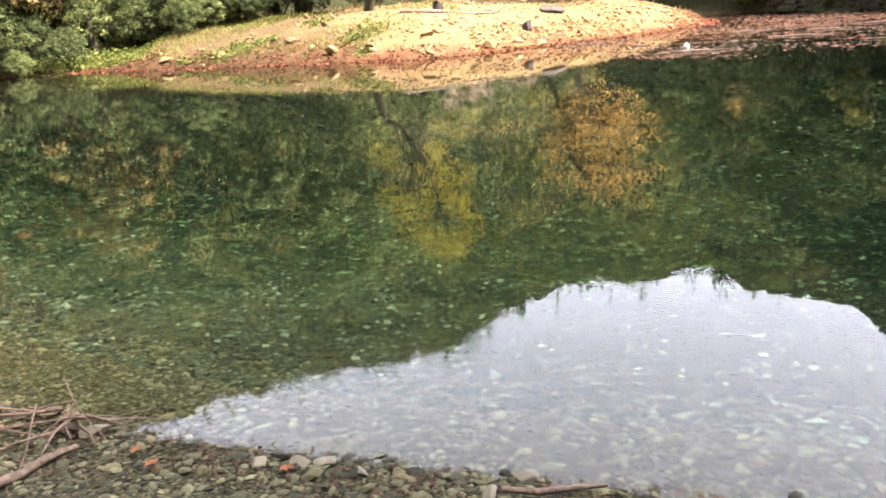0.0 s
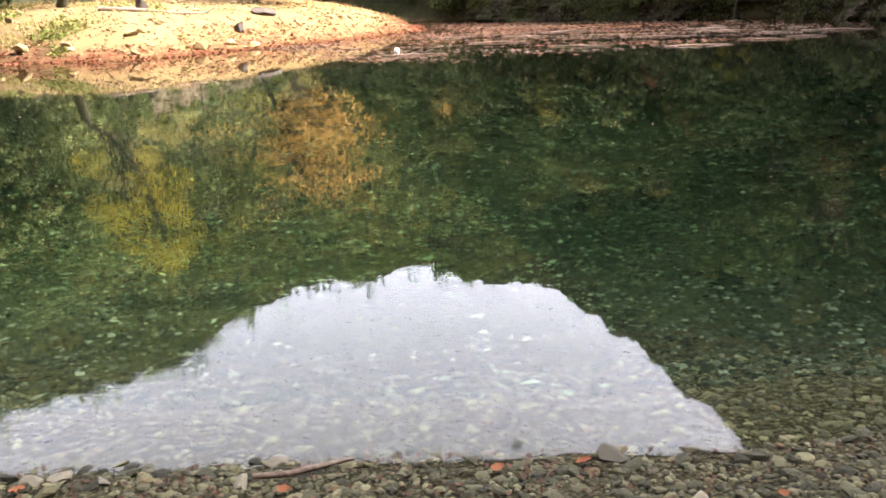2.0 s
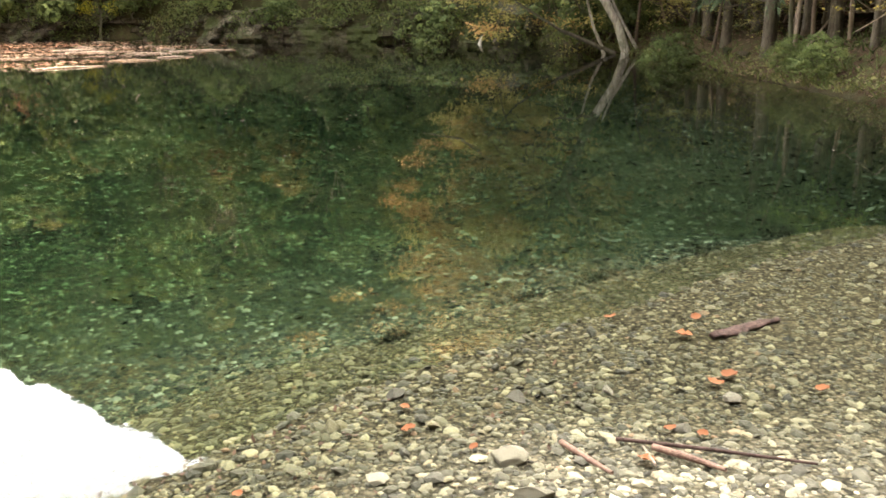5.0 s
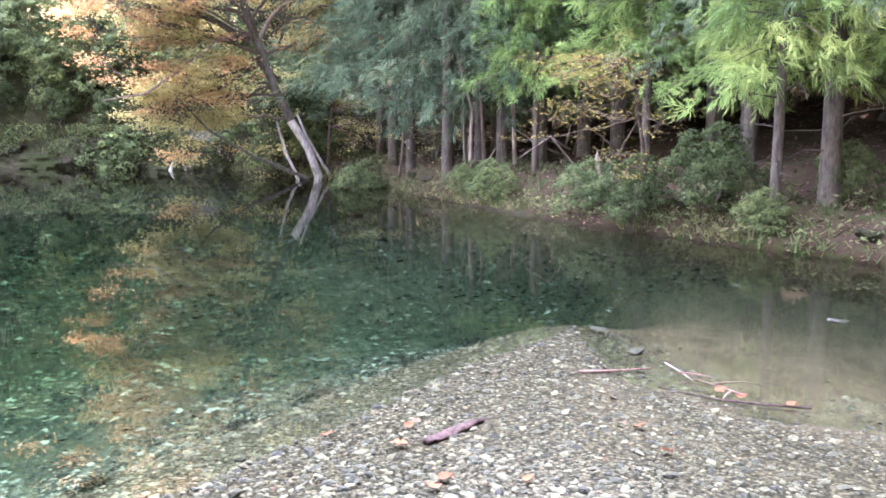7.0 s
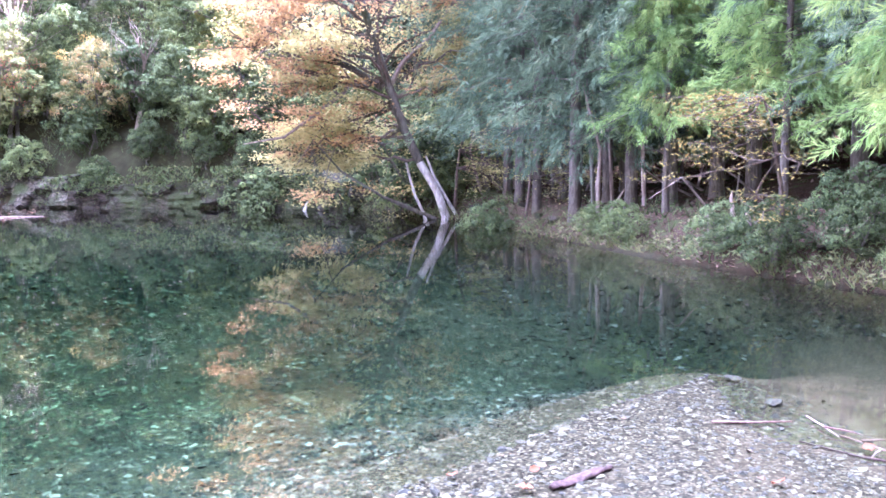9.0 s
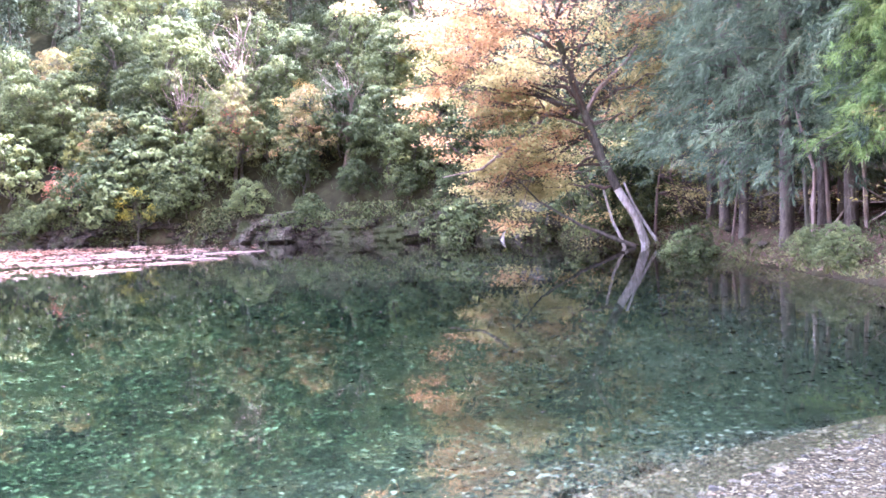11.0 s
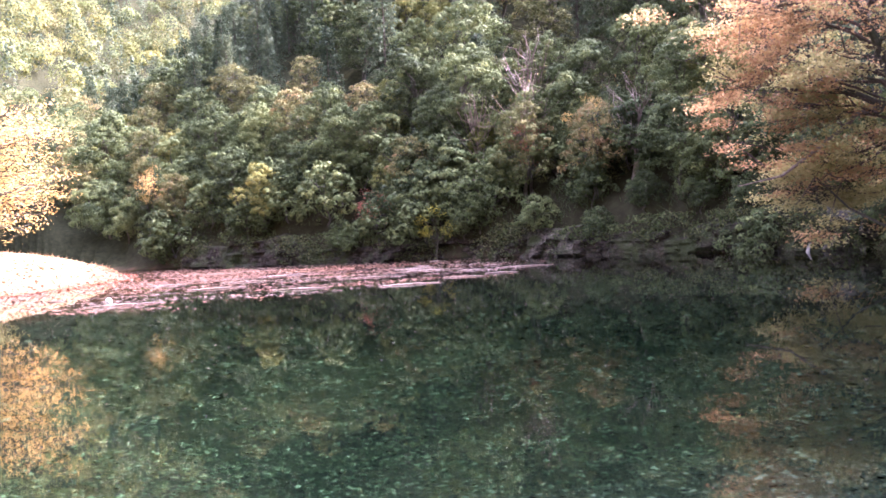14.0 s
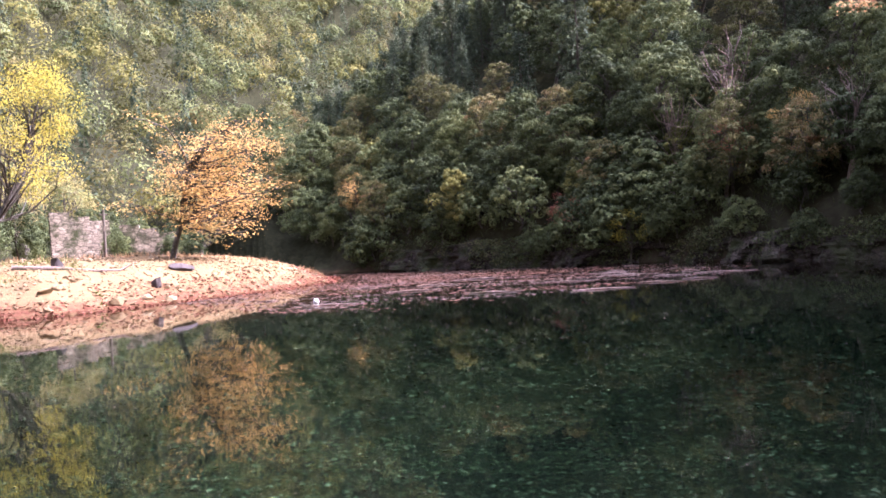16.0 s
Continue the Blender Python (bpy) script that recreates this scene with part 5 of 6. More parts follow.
def rock_face():
    """A low, cracked cliff along the water, of blocks that stand out by turns."""
    steps, rows = 300, 13
    t = np.linspace(0, len(EDGE) - 1, steps)
    ex, ey = np.array(EDGE).T
    x0, y0 = np.interp(t, np.arange(len(EDGE)), ex), np.interp(t, np.arange(len(EDGE)), ey)
    run = np.concatenate([[0], np.cumsum(np.hypot(np.diff(x0), np.diff(y0)))])
    tall = 1.15 + 1.0 * fbm(run * 0.22, run * 0, 71, 3)
    v = []
    for k in range(rows):
        u = k / (rows - 1)
        z = -0.3 + u * (tall + 0.3)
        slant = 0.5 * fbm(run * 0.5, z * 0.8, 75, 2)
        block = hashed(np.floor(run * 0.9 + slant + np.floor(z * 1.6) * 0.37), np.floor(z * 1.6 + slant), 73) * 0.45 + hashed(np.floor(run * 2.6 + slant), np.floor(z * 3.4 + 2 * slant), 74) * 0.2
        back = 0.75 * u ** 1.5 + 0.3 - block + 0.10 * fbm(run * 3, z * 3, 76, 2)
        v.append(np.stack([x0 + back, y0 + 0.25 * back, z], 1))
    v = np.stack(v, 1)
    v[:, -1, 0] += 0.7
    f = []
    for i in range(steps - 1):
        for k in range(rows - 1):
            a = i * rows + k
            f.append((a, a + 1, a + rows + 1, a + rows))
    me = mesh_of("rock_face", v.reshape(-1, 3), f, M_CLIFF)
    me.materials.append(M_BLOCK)
    mid = (y0[:-1] + y0[1:]) / 2
    pale = np.repeat((mid > 25.6) & (mid < 28.4), rows - 1) & (hashed(np.arange((steps - 1) * (rows - 1)) // 3, np.arange((steps - 1) * (rows - 1)) % (rows - 1), 78) > 0.3)
    pale = pale.astype(np.int32)
    me.polygons.foreach_set("material_index", pale)
    return tagged(new("rock_face", me), "low brown cracked rock face along the water", "cliff", kind="structure")


rock_face()
for i in range(34):
    t = g.uniform(0, len(EDGE) - 1.001)
    k = int(t)
    ax, ay = (EDGE[k][j] + (EDGE[k + 1][j] - EDGE[k][j]) * (t - k) for j in (0, 1))
    w = float(g.uniform(0.3, 0.9))
    boulder("cliff_rock", cliff_rocks[i % 5], ax + g.uniform(-0.1, 0.2), ay, (w, w * 0.8, w * 0.6), g.uniform(0, 360), "brown angular rock at the foot of the cliff", "cliff rocks", 0.0)
for i in range(16):
    t = g.uniform(0, 1)
    x0, y0 = 10.2 + 14 * t, -3.2 + 11 * t
    boulder("bank_stone", cliff_rocks[i % 5], x0 + g.uniform(0.3, 1.2), y0 - g.uniform(0, 0.6), (0.35, 0.3, 0.2), g.uniform(0, 360), "small brown stone in the leaf litter of the bank", "stones on the bank")


# leaves, litter and grass ----------------------------------------------------
def flat_leaves(q, x, y, z, size, tilt=0.05):
    n = len(x)
    a = q.uniform(0, 6.283, n)
    s = size * q.uniform(0.6, 1.3, n)
    t = np.stack([np.cos(a), np.sin(a), q.normal(0, tilt, n)], 1) * s[:, None] * 0.75
    b = np.stack([-np.sin(a), np.cos(a), q.normal(0, tilt, n)], 1) * s[:, None] * 0.42
    c = np.stack([x, y, z], 1)
    v = np.stack([c - t, c + b, c + t, c - b], 1)
    return v.reshape(-1, 3), np.arange(4 * n).reshape(-1, 4)


M_PLANT = leaf_material("bank_plant", [(0.0, (0.026, 0.040, 0.014)), (0.5, (0.060, 0.080, 0.027)), (1.0, (0.135, 0.118, 0.05))], 0.3)
g = np.random.default_rng(210)
MAT = [(4.3, 31.3), (4.9, 27.0), (5.6, 20.5), (8.5, 18.6), (11, 18.4), (14, 18.0), (17.3, 18.4), (22, 21.0), (26.5, 25.5), (27.6, 29), (27.4, 32), (25.2, 37), (22.9, 43.5), (20.3, 50.2), (17.0, 53.8), (15.5, 48), (13, 40), (9.7, 36.3), (6.7, 33.6)]


def drift(seed, n, patchy, low):
    """Places in the raft of leaves, gathered into long streaks by the wind."""
    x, y = g.uniform(3, 29, n), g.uniform(17.5, 54, n)
    along, across = 0.82 * x - 0.57 * y, 0.57 * x + 0.82 * y
    n1 = fbm(along * 0.13, across * 0.85, seed, 3) + 0.45 * fbm(along * 0.6, across * 2.6, seed + 9, 2)
    far = np.hypot(x, y) + 2.5 * vnoise(along * 0.2, across * 0.3, seed + 3)
    dens = 0.75 * smooth(31.5, 36, far) * smooth(23, 15, x) * (1 - patchy) + smooth(0.12, 0.34, n1 + 0.10 * smooth(24, 31, far)) * smooth(19.5, 24, far) * (0.9 if patchy else 0.5) + low
    edge = seg_dist(x, y, MAT, True)
    dens = dens * np.where(x > 8, 0.06 + 0.94 * smooth(0, 5, edge), 1)
    keep = inside(x, y, MAT) & inside(x, y, POND) & (g.uniform(size=n) < dens)
    return x[keep], y[keep]


x, y = drift(40, 70000, 0, 0.03)
v, f = flat_leaves(g, x, y, np.full(len(x), 0.006) + g.uniform(0, 0.006, len(x)), 0.12, 0.06)
tagged(new("floating_leaves", mesh_of("floating_leaves", v, f, M_DRYLEAF)), "mat of reddish brown leaves floating on the water", "leaves", kind="stuff")
x, y = drift(47, 52000, 1, 0.035)
v, f = flat_leaves(g, x, y, np.full(len(x), 0.014), 0.10, 0.10)
tagged(new("pale_floating_leaves", mesh_of("pale_floating_leaves", v, f, M_PALE)), "streaks of pale dry leaves drifting on the water", "leaves", kind="stuff")
x, y = g.uniform(-20, 29, 56000), g.uniform(1, 36, 56000)
far = np.hypot(x, y)
keep = inside(x, y, POND) & (seg_dist(x, y, POND, True) > 0.5) & (g.uniform(size=len(x)) < 0.012 + 0.5 * smooth(7, 20, far))
x, y = x[keep], y[keep]
v, f = flat_leaves(g, x, y, np.full(len(x), 0.006), 0.026, 0.10)
tagged(new("drifting_leaves", mesh_of("drifting_leaves", v, f, M_PALE)), "small pale leaves scattered over the still water", "leaves", kind="stuff")
# red litter along the bar's edge
x, y = g.uniform(-16, 16, 62000), g.uniform(28, 50, 62000)
d = seg_dist(x, y, POND, True)
n1 = fbm(x * 0.5, y * 0.8, 50)
keep = ~inside(x, y, RIGHT_LAND) & (y < 30 + 19) & (g.uniform(size=len(x)) < smooth(1.9, 0.1, d - 3.2 * n1 - 0.25) * np.where(inside(x, y, POND), smooth(0.9, 0.2, d), 1) * 0.8)
x, y = x[keep], y[keep]
z = np.maximum(height(x, y), 0.0) + 0.02
v, f = flat_leaves(g, x, y, z, 0.10, 0.3)
tagged(new("red_litter", mesh_of("red_litter", v, f, M_REDLITTER)), "reddish fallen leaves along the bar's waterline", "leaves", kind="stuff")
# litter on the wooded bank
x, y = g.uniform(9, 36, 26000), g.uniform(-8, 22, 26000)
keep = inside(x, y, RIGHT_LAND) & (seg_dist(x, y, FOOT, False) < 9)
x, y = x[keep], y[keep]
v, f = flat_leaves(g, x, y, height(x, y) + 0.02, 0.06, 0.4)
M_LITTER = leaf_material("old_litter", [(0.0, (0.035, 0.024, 0.017)), (0.5, (0.085, 0.055, 0.038)), (1.0, (0.17, 0.115, 0.08))], 0.1, 0.8)
tagged(new("bank_litter", mesh_of("bank_litter", v, f, M_LITTER)), "brown fallen leaves under the trees", "leaves", kind="stuff")


# dark scraps of leaf and bark left along the waterline
x, y, z = shore_points(g, 9000, (-34, 70), (1.8, 4.6), 1.0)
keep = (z > -0.01) & (z < 0.3) & (g.uniform(size=len(x)) < 0.10 + 0.5 * smooth(0.35, 0.05, np.abs(seg_dist(x, y, POND, True) - 0.12)) * smooth(2.6, 1.0, x))
x, y, z = x[keep], y[keep], z[keep]
M_SCRAP = leaf_material("wet_scrap", [(0.0, (0.012, 0.009, 0.007)), (0.6, (0.045, 0.026, 0.017)), (1.0, (0.13, 0.062, 0.032))], 0.1, 0.6)
tagged(new("shore_litter", mesh_of("shore_litter", *flat_leaves(g, x, y, z + g.uniform(0.008, 0.02, len(x)), 0.017, 0.5), M_SCRAP)), "dark wet scraps of leaves along the waterline", "litter", kind="stuff")


def blades(q, x, y, z, tall, mat, name, label, lean=0.35):
    n = len(x)
    a = q.uniform(0, 6.283, n)
    h = tall * q.uniform(0.5, 1.3, n)
    w = 0.012 + 0.03 * h
    base = np.stack([x, y, z - 0.02], 1)
    side = np.stack([np.cos(a), np.sin(a), 0 * a], 1) * w[:, None]
    tip = base + np.stack([q.normal(0, lean, n) * h, q.normal(0, lean, n) * h, h], 1)
    v = np.stack([base - side, base + side, tip + side * 0.15, tip - side * 0.15], 1).reshape(-1, 3)
    return tagged(new(name, mesh_of(name, v, np.arange(4 * n).reshape(-1, 4), mat)), label, "grass", kind="stuff")


x, y = g.uniform(-24, 1.5, 34000), g.uniform(30, 46, 34000)
n1 = fbm(x * 0.35, y * 0.35, 60)
d = seg_dist(x, y, POND, True)
keep = ~inside(x, y, POND) & (d > 0.8) & (g.uniform(size=len(x)) < smooth(-0.05, 0.3, n1 + 0.16 * smooth(0, -9, x) - 0.06))
x, y = x[keep], y[keep]
blades(g, x, y, height(x, y), 0.16, M_GRASS, "bank_grass", "low yellow-green plants on the sunny bank", 0.8)
x, y = g.uniform(-8, 15, 9000), g.uniform(38, 50, 9000)
z = height(x, y)
keep = ~inside(x, y, POND) & (np.abs(y - 44.5 - 0.15 * x) < 1.8) & (g.uniform(size=len(x)) < smooth(-0.1, 0.25, fbm(x * 0.9, y * 0.9, 64))) & ~inside(x, y, RIGHT_LAND)
x, y = x[keep], y[keep]
blades(g, x, y, height(x, y), 0.24, M_DRYGRASS, "dry_grass", "dry brown grass along the crest of the bar", 0.3)
x, y = g.uniform(9, 34, 60000), g.uniform(-6, 54, 60000)
s = seg_dist(x, y, FOOT, False)
keep = inside(x, y, RIGHT_LAND) & (s < 2.6) & (g.uniform(size=len(x)) < smooth(-0.2, 0.2, 0.25 - 0.15 * s + fbm(x * 0.6, y * 0.6, 62)))
x, y = x[keep], y[keep]
blades(g, x, y, height(x, y), 0.18 + 0.16 * smooth(12, 18, y), M_PLANT, "bank_plants", "ferns and low green plants along the water's edge", 0.9)


x, y = g.uniform(9, 30, 90000), g.uniform(-5, 15, 90000)
s = seg_dist(x, y, FOOT, False)
keep = inside(x, y, RIGHT_LAND) & (s < 0.75) & (g.uniform(size=len(x)) < smooth(-0.25, 0.15, fbm(x * 1.1, y * 1.1, 63)))
x, y = x[keep], y[keep]
blades(g, x, y, height(x, y), 0.13, M_PLANT, "bank_sedge", "tufts of green sedge hanging over the water's edge", 0.7)
x, y = g.uniform(9, 31, 90000), g.uniform(-6, 20, 90000)
s = seg_dist(x, y, FOOT, False)
keep = inside(x, y, RIGHT_LAND) & (s < 3.2) & (g.uniform(size=len(x)) < smooth(-0.12, 0.2, fbm(x * 0.9, y * 0.9, 66) + 0.36 - 0.30 * s))
x, y = x[keep], y[keep]
p = np.stack([x, y, height(x, y) + g.uniform(0.02, 0.26, len(x))], 1)
tagged(new("bank_herbs", mesh_of("bank_herbs", *leaves(g, p, 0.055, 0.7, 1.7), M_PLANT)), "low leafy green plants covering the bank", "plants", kind="stuff")


# ferns and grass in the cracks of the rock face
t = g.uniform(0, len(EDGE) - 1, 26000)
x = np.interp(t, np.arange(len(EDGE)), [e[0] for e in EDGE]) + g.uniform(-0.15, 0.9, len(t))
y = np.interp(t, np.arange(len(EDGE)), [e[1] for e in EDGE]) + g.uniform(-0.1, 0.2, len(t))
z = g.uniform(0.05, 1.7, len(t))
keep = fbm(y * 0.9, z * 1.3, 68) + 0.12 * (z - 0.8) > 0.02
p = np.stack([x, y, z], 1)[keep]
tagged(new("cliff_ferns", mesh_of("cliff_ferns", *leaves(g, p, 0.075, 0.3, 1.9, 0.6), M_PLANT)), "ferns and grass hanging from the rock face", "ferns", kind="stuff")


# leafy plants on the sunny bank
x, y = g.uniform(-26, 2, 60000), g.uniform(30, 44, 60000)
d = seg_dist(x, y, POND, True)
n1 = fbm(x * 0.45, y * 0.45, 67)
keep = ~inside(x, y, POND) & (d > 0.25) & (g.uniform(size=len(x)) < smooth(0.0, 0.22, n1 - 0.10 + 0.34 * smooth(-11, -16, x) - 0.05 * smooth(-6, 0, x) * d)) & (d < 9)
x, y = x[keep], y[keep]
p = np.stack([x, y, height(x, y) + g.uniform(0.02, 1, len(x)) ** 1.5 * (0.15 + 0.55 * smooth(-11, -16, x))], 1)
tagged(new("sunny_herbs", mesh_of("sunny_herbs", *leaves(g, p, 0.11, 0.7, 1.6), M_GRASS)), "leafy green herbs on the sunny bank", "plants", kind="stuff")


# wood lying about ------------------------------------------------------------
def stick(name, pts, radii, mat, label, group=""):
    me = mesh_of(name, *tube(pts, radii, 7), mat, True)
    return tagged(new(name, me), label, "branch", group)


def lying(pts, lift):
    return [(x, y, max(level(x, y), 0.0) + lift) for x, y in pts]


g = np.random.default_rng(220)


def bark_piece():
    """A curled, torn slab of bark."""
    n, m = 12, 6
    q = np.random.default_rng(5)
    vs = []
    for i in range(n + 1):
        t = i / n
        wid = 0.055 * (0.6 + 0.4 * math.sin(math.pi * min(1, t * 1.2))) + 0.008 * q.normal()
        for k in range(m + 1):
            a = -1.1 + 2.2 * k / m
            vs.append((0.44 * (t - 0.5), 0.75 * wid * math.sin(a), 0.024 * math.cos(a) + 0.005 * q.normal()))
    fs = [(i * (m + 1) + k, (i + 1) * (m + 1) + k, (i + 1) * (m + 1) + k + 1, i * (m + 1) + k + 1) for i in range(n) for k in range(m)]
    ob = new("bark_piece", mesh_of("bark_piece", vs, fs, M_WETBARK, True))
    th = ob.modifiers.new("thick", "SOLIDIFY")
    th.thickness = 0.014
    ob.matrix_basis = pose(4.02, 0.66, level(4.02, 0.66) + 0.005, 0, 0, -32)
    return tagged(ob, "dark reddish slab of bark lying on wet pebbles", "bark")


M_WETBARK = bark_material("wet_bark", (0.013, 0.008, 0.007), (0.042, 0.026, 0.022), 30)
M_REDTWIG = bark_material("reddish_twig", (0.055, 0.032, 0.024), (0.14, 0.088, 0.068), 30)
bark_piece()
STK = "sticks on the shore"
stick("stick", lying([(5.2, 0.07), (5.32, -0.15), (5.42, -0.39)], 0.015), [0.009, 0.008, 0.004], M_REDTWIG, "peeled reddish stick in the shallow water", STK)
stick("stick", lying([(5.04, -0.40), (4.85, -0.70), (4.80, -0.95), (4.78, -1.20)], 0.012), [0.005, 0.006, 0.006, 0.007], M_WETBARK, "thin dark stick in the shallow water", STK)
for k, (a, b) in enumerate((((5.55, -0.48), (5.16, -0.62)), ((5.15, -0.62), (4.9, -0.86)), ((5.05, -0.72), (5.12, -0.95)), ((4.98, -0.8), (4.84, -0.74)), ((5.3, -0.55), (5.2, -0.75)))):
    stick("stick", lying([a, ((a[0] + b[0]) / 2 + 0.02, (a[1] + b[1]) / 2), b], 0.02 + 0.012 * (k % 3)), [0.006, 0.005, 0.003], M_REDTWIG if k % 3 else M_DEADWOOD, "short pale stick among wet leaves", STK)
for a, b, r, m in (((2.45, 0.95), (2.30, 0.72), 0.011, M_REDTWIG), ((2.56, 0.67), (2.48, 0.42), 0.012, M_REDTWIG), ((2.57, 0.80), (2.66, 0.18), 0.007, M_WETBARK), ((2.42, 0.62), (2.55, 0.70), 0.005, M_DEADWOOD)):
    stick("stick", lying([a, ((a[0] + b[0]) / 2 + 0.012, (a[1] + b[1]) / 2 + 0.01), b], 0.022), [r, r * 0.95, r * 0.6], m, "thin broken stick on the pebbles", STK)
stick("stick", lying([(0.28, 2.52), (0.40, 2.49), (0.53, 2.52), (0.62, 2.52)], 0.03), [0.010, 0.012, 0.010, 0.006], M_TWIG, "pale crooked stick at the water's edge", STK)


def driftwood():
    """A tangle of thin branches stranded at the water's edge."""
    q = np.random.default_rng(9)
    thing = new("driftwood")
    hub = Vector((-1.42, 3.26, level(-1.42, 3.26) + 0.07))
    ways = [((-1.85, 3.42), 0.05), ((-1.95, 3.22), 0.04), ((-1.18, 3.20), 0.05), ((-1.05, 3.26), 0.03), ((-1.22, 3.02), 0.04), ((-1.38, 2.93), 0.04), ((-1.70, 3.50), 0.02), ((-1.32, 3.05), 0.05), ((-1.9, 3.55), 0.03)]
    for (x, y), z in ways:
        e = Vector((x, y, max(0, level(x, y)) + z))
        part("branch", mesh_of("branch", *tube(limb(q, hub + Vector(q.normal(size=3)) * 0.02, e, 0.02, 4), [0.009, 0.008, 0.007, 0.005, 0.003], 6), M_TWIG, True), thing)
    for _ in range(14):
        a = hub + Vector(q.normal(size=3)) * 0.05
        e = Vector((hub.x + q.normal() * 0.25, hub.y + q.normal() * 0.18 - 0.08, 0))
        e.z = max(0, level(e.x, e.y)) + 0.03
        part("twig", mesh_of("twig", *tube(limb(q, a, e, 0.02, 3), [0.005, 0.004, 0.003, 0.002], 4), M_TWIG, True), thing)
    return tagged(thing, "tangle of dry brown driftwood twigs at the waterline", "driftwood")


driftwood()
stick("log", lying([(-1.56, 2.52), (-1.49, 2.66), (-1.39, 2.80), (-1.36, 2.92), (-1.29, 3.02)], 0.03), [0.015, 0.02, 0.018, 0.016, 0.01], M_TWIG, "short brown log beside the driftwood on pebbles")
# dead stumps, roots and logs on the bank
for x, y, h, lx in ((15.02, -0.1, 0.62, 0.06), (15.14, 0.26, 0.42, -0.05), (14.8, -0.35, 0.3, 0.1)):
    z = level(x, y)
    stick("stump", [(x, y, z - 0.1), (x + lx * 0.3, y, z + h * 0.4), (x + lx, y + 0.03, z + h * 0.8), (x + lx * 1.2, y + 0.02, z + h)], [0.05, 0.042, 0.032, 0.006], M_DEADWOOD, "broken bleached stump at the water's edge", "bleached stumps")
stick("log", [(29.1, 14.7, 0.0), (29.4, 14.4, 0.5), (29.9, 14.0, 1.1)], [0.14, 0.12, 0.08], M_BARK, "dark fallen log leaning out of the water", "fallen logs")
stick("stump", [(29.0, 15.3, -0.05), (29.1, 15.3, 0.15), (29.1, 15.2, 0.32)], [0.08, 0.06, 0.02], M_WHITEBARK, "white broken root at the water's edge", "bleached stumps")
for i in range(26):
    t = g.uniform(0, 1)
    x, y = 13.5 + 14 * t + g.uniform(0.5, 4), 0.0 + 9.5 * t - g.uniform(0.2, 2.5)
    a = g.uniform(0, 6.28)
    ln = g.uniform(0.5, 1.6)
    z = level(x, y)
    stick("dead_branch", [(x, y, z), (x + 0.5 * ln * math.cos(a), y + 0.5 * ln * math.sin(a), z + g.uniform(0.2, 0.7)), (x + ln * math.cos(a), y + ln * math.sin(a), z + g.uniform(0.1, 1.3))], [0.03, 0.02, 0.006], M_DEADWOOD if i % 2 else M_TWIG, "grey dead branch standing in the litter", "dead branches on the bank")
for i in range(18):
    t = g.uniform(0, 1)
    x, y = 17.5 + 9 * t + g.uniform(0, 2.5), 2.6 + 5.6 * t - g.uniform(0, 1.5)
    z = level(x, y)
    h = g.uniform(2, 4.5)
    stick("sapling", [(x, y, z - 0.1), (x + g.normal(0, 0.15), y + g.normal(0, 0.15), z + h * 0.5), (x + g.normal(0, 0.4), y + g.normal(0, 0.4), z + h)], [0.05, 0.04, 0.015], M_DEADWOOD if i % 3 else M_BARK, "thin leafless sapling under the cedars", "bare saplings")
stick("log", lying([(-0.9, 36.0), (0.6, 35.6), (2.4, 35.4)], 0.06) , [0.10, 0.09, 0.05], M_DEADWOOD, "long weathered branch lying on the gravel bar", "branches on the bar")
stick("log", lying([(2.2, 35.3), (2.9, 35.5)], 0.10) + [(3.6, 36.0, level(3.6, 36.0) + 0.35)], [0.05, 0.04, 0.015], M_DEADWOOD, "forked weathered branch on the gravel bar", "branches on the bar")
for i in range(22):
    x, y = g.uniform(6, 25), g.uniform(20, 33)
    if not (inside(np.array([x]), np.array([y]), POND)[0] and inside(np.array([x]), np.array([y]), MAT)[0]):
        continue
    a, ln = radians(-35 + g.normal(0, 9)), g.uniform(0.5, 2.2)
    stick("floating_stick", [(x, y, 0.01), (x + 0.5 * ln * math.cos(a), y + 0.5 * ln * math.sin(a) + 0.03, 0.02), (x + ln * math.cos(a), y + ln * math.sin(a), 0.01)], [0.02, 0.03, 0.012], M_DEADWOOD, "pale stick floating among drifting leaves", "floating sticks")


def foam_ball():
    bm = bmesh.new()
    bmesh.ops.create_icosphere(bm, subdivisions=3, radius=0.085)
    for vt in bm.verts:
        vt.co *= 1 + 0.05 * noise.noise(vt.co * 12)
    me = bpy.data.meshes.new("foam_float")
    bm.to_mesh(me)
    bm.free()
    m, n, l, p = material("foam")
    p.inputs["Base Color"].default_value = (0.75, 0.74, 0.71, 1)
    p.inputs["Roughness"].default_value = 0.8
    me.materials.append(m)
    ob = new("foam_float", me)
    ob.matrix_basis = pose(7.47, 24.6, 0.06)
    return tagged(ob, "round white foam float on the water", "float")


foam_ball()


def fallen_leaf():
    q = np.random.default_rng(3)
    vs, fs = [], []
    for i in range(6):
        t = i / 5
        w = 0.5 * math.sin(math.pi * (0.06 + 0.88 * t)) ** 0.8
        for k in (-1, 0, 1):
            vs.append((t - 0.5, k * w, 0.10 * abs(k) + 0.10 * (2 * t - 1) ** 2 + 0.02 * q.normal()))
    for i in range(5):
        for k in range(2):
            fs.append((i * 3 + k, i * 3 + k + 1, i * 3 + k + 4, i * 3 + k + 3))
    return mesh_of("fallen_leaf", vs, fs, M_FALLEN, True)


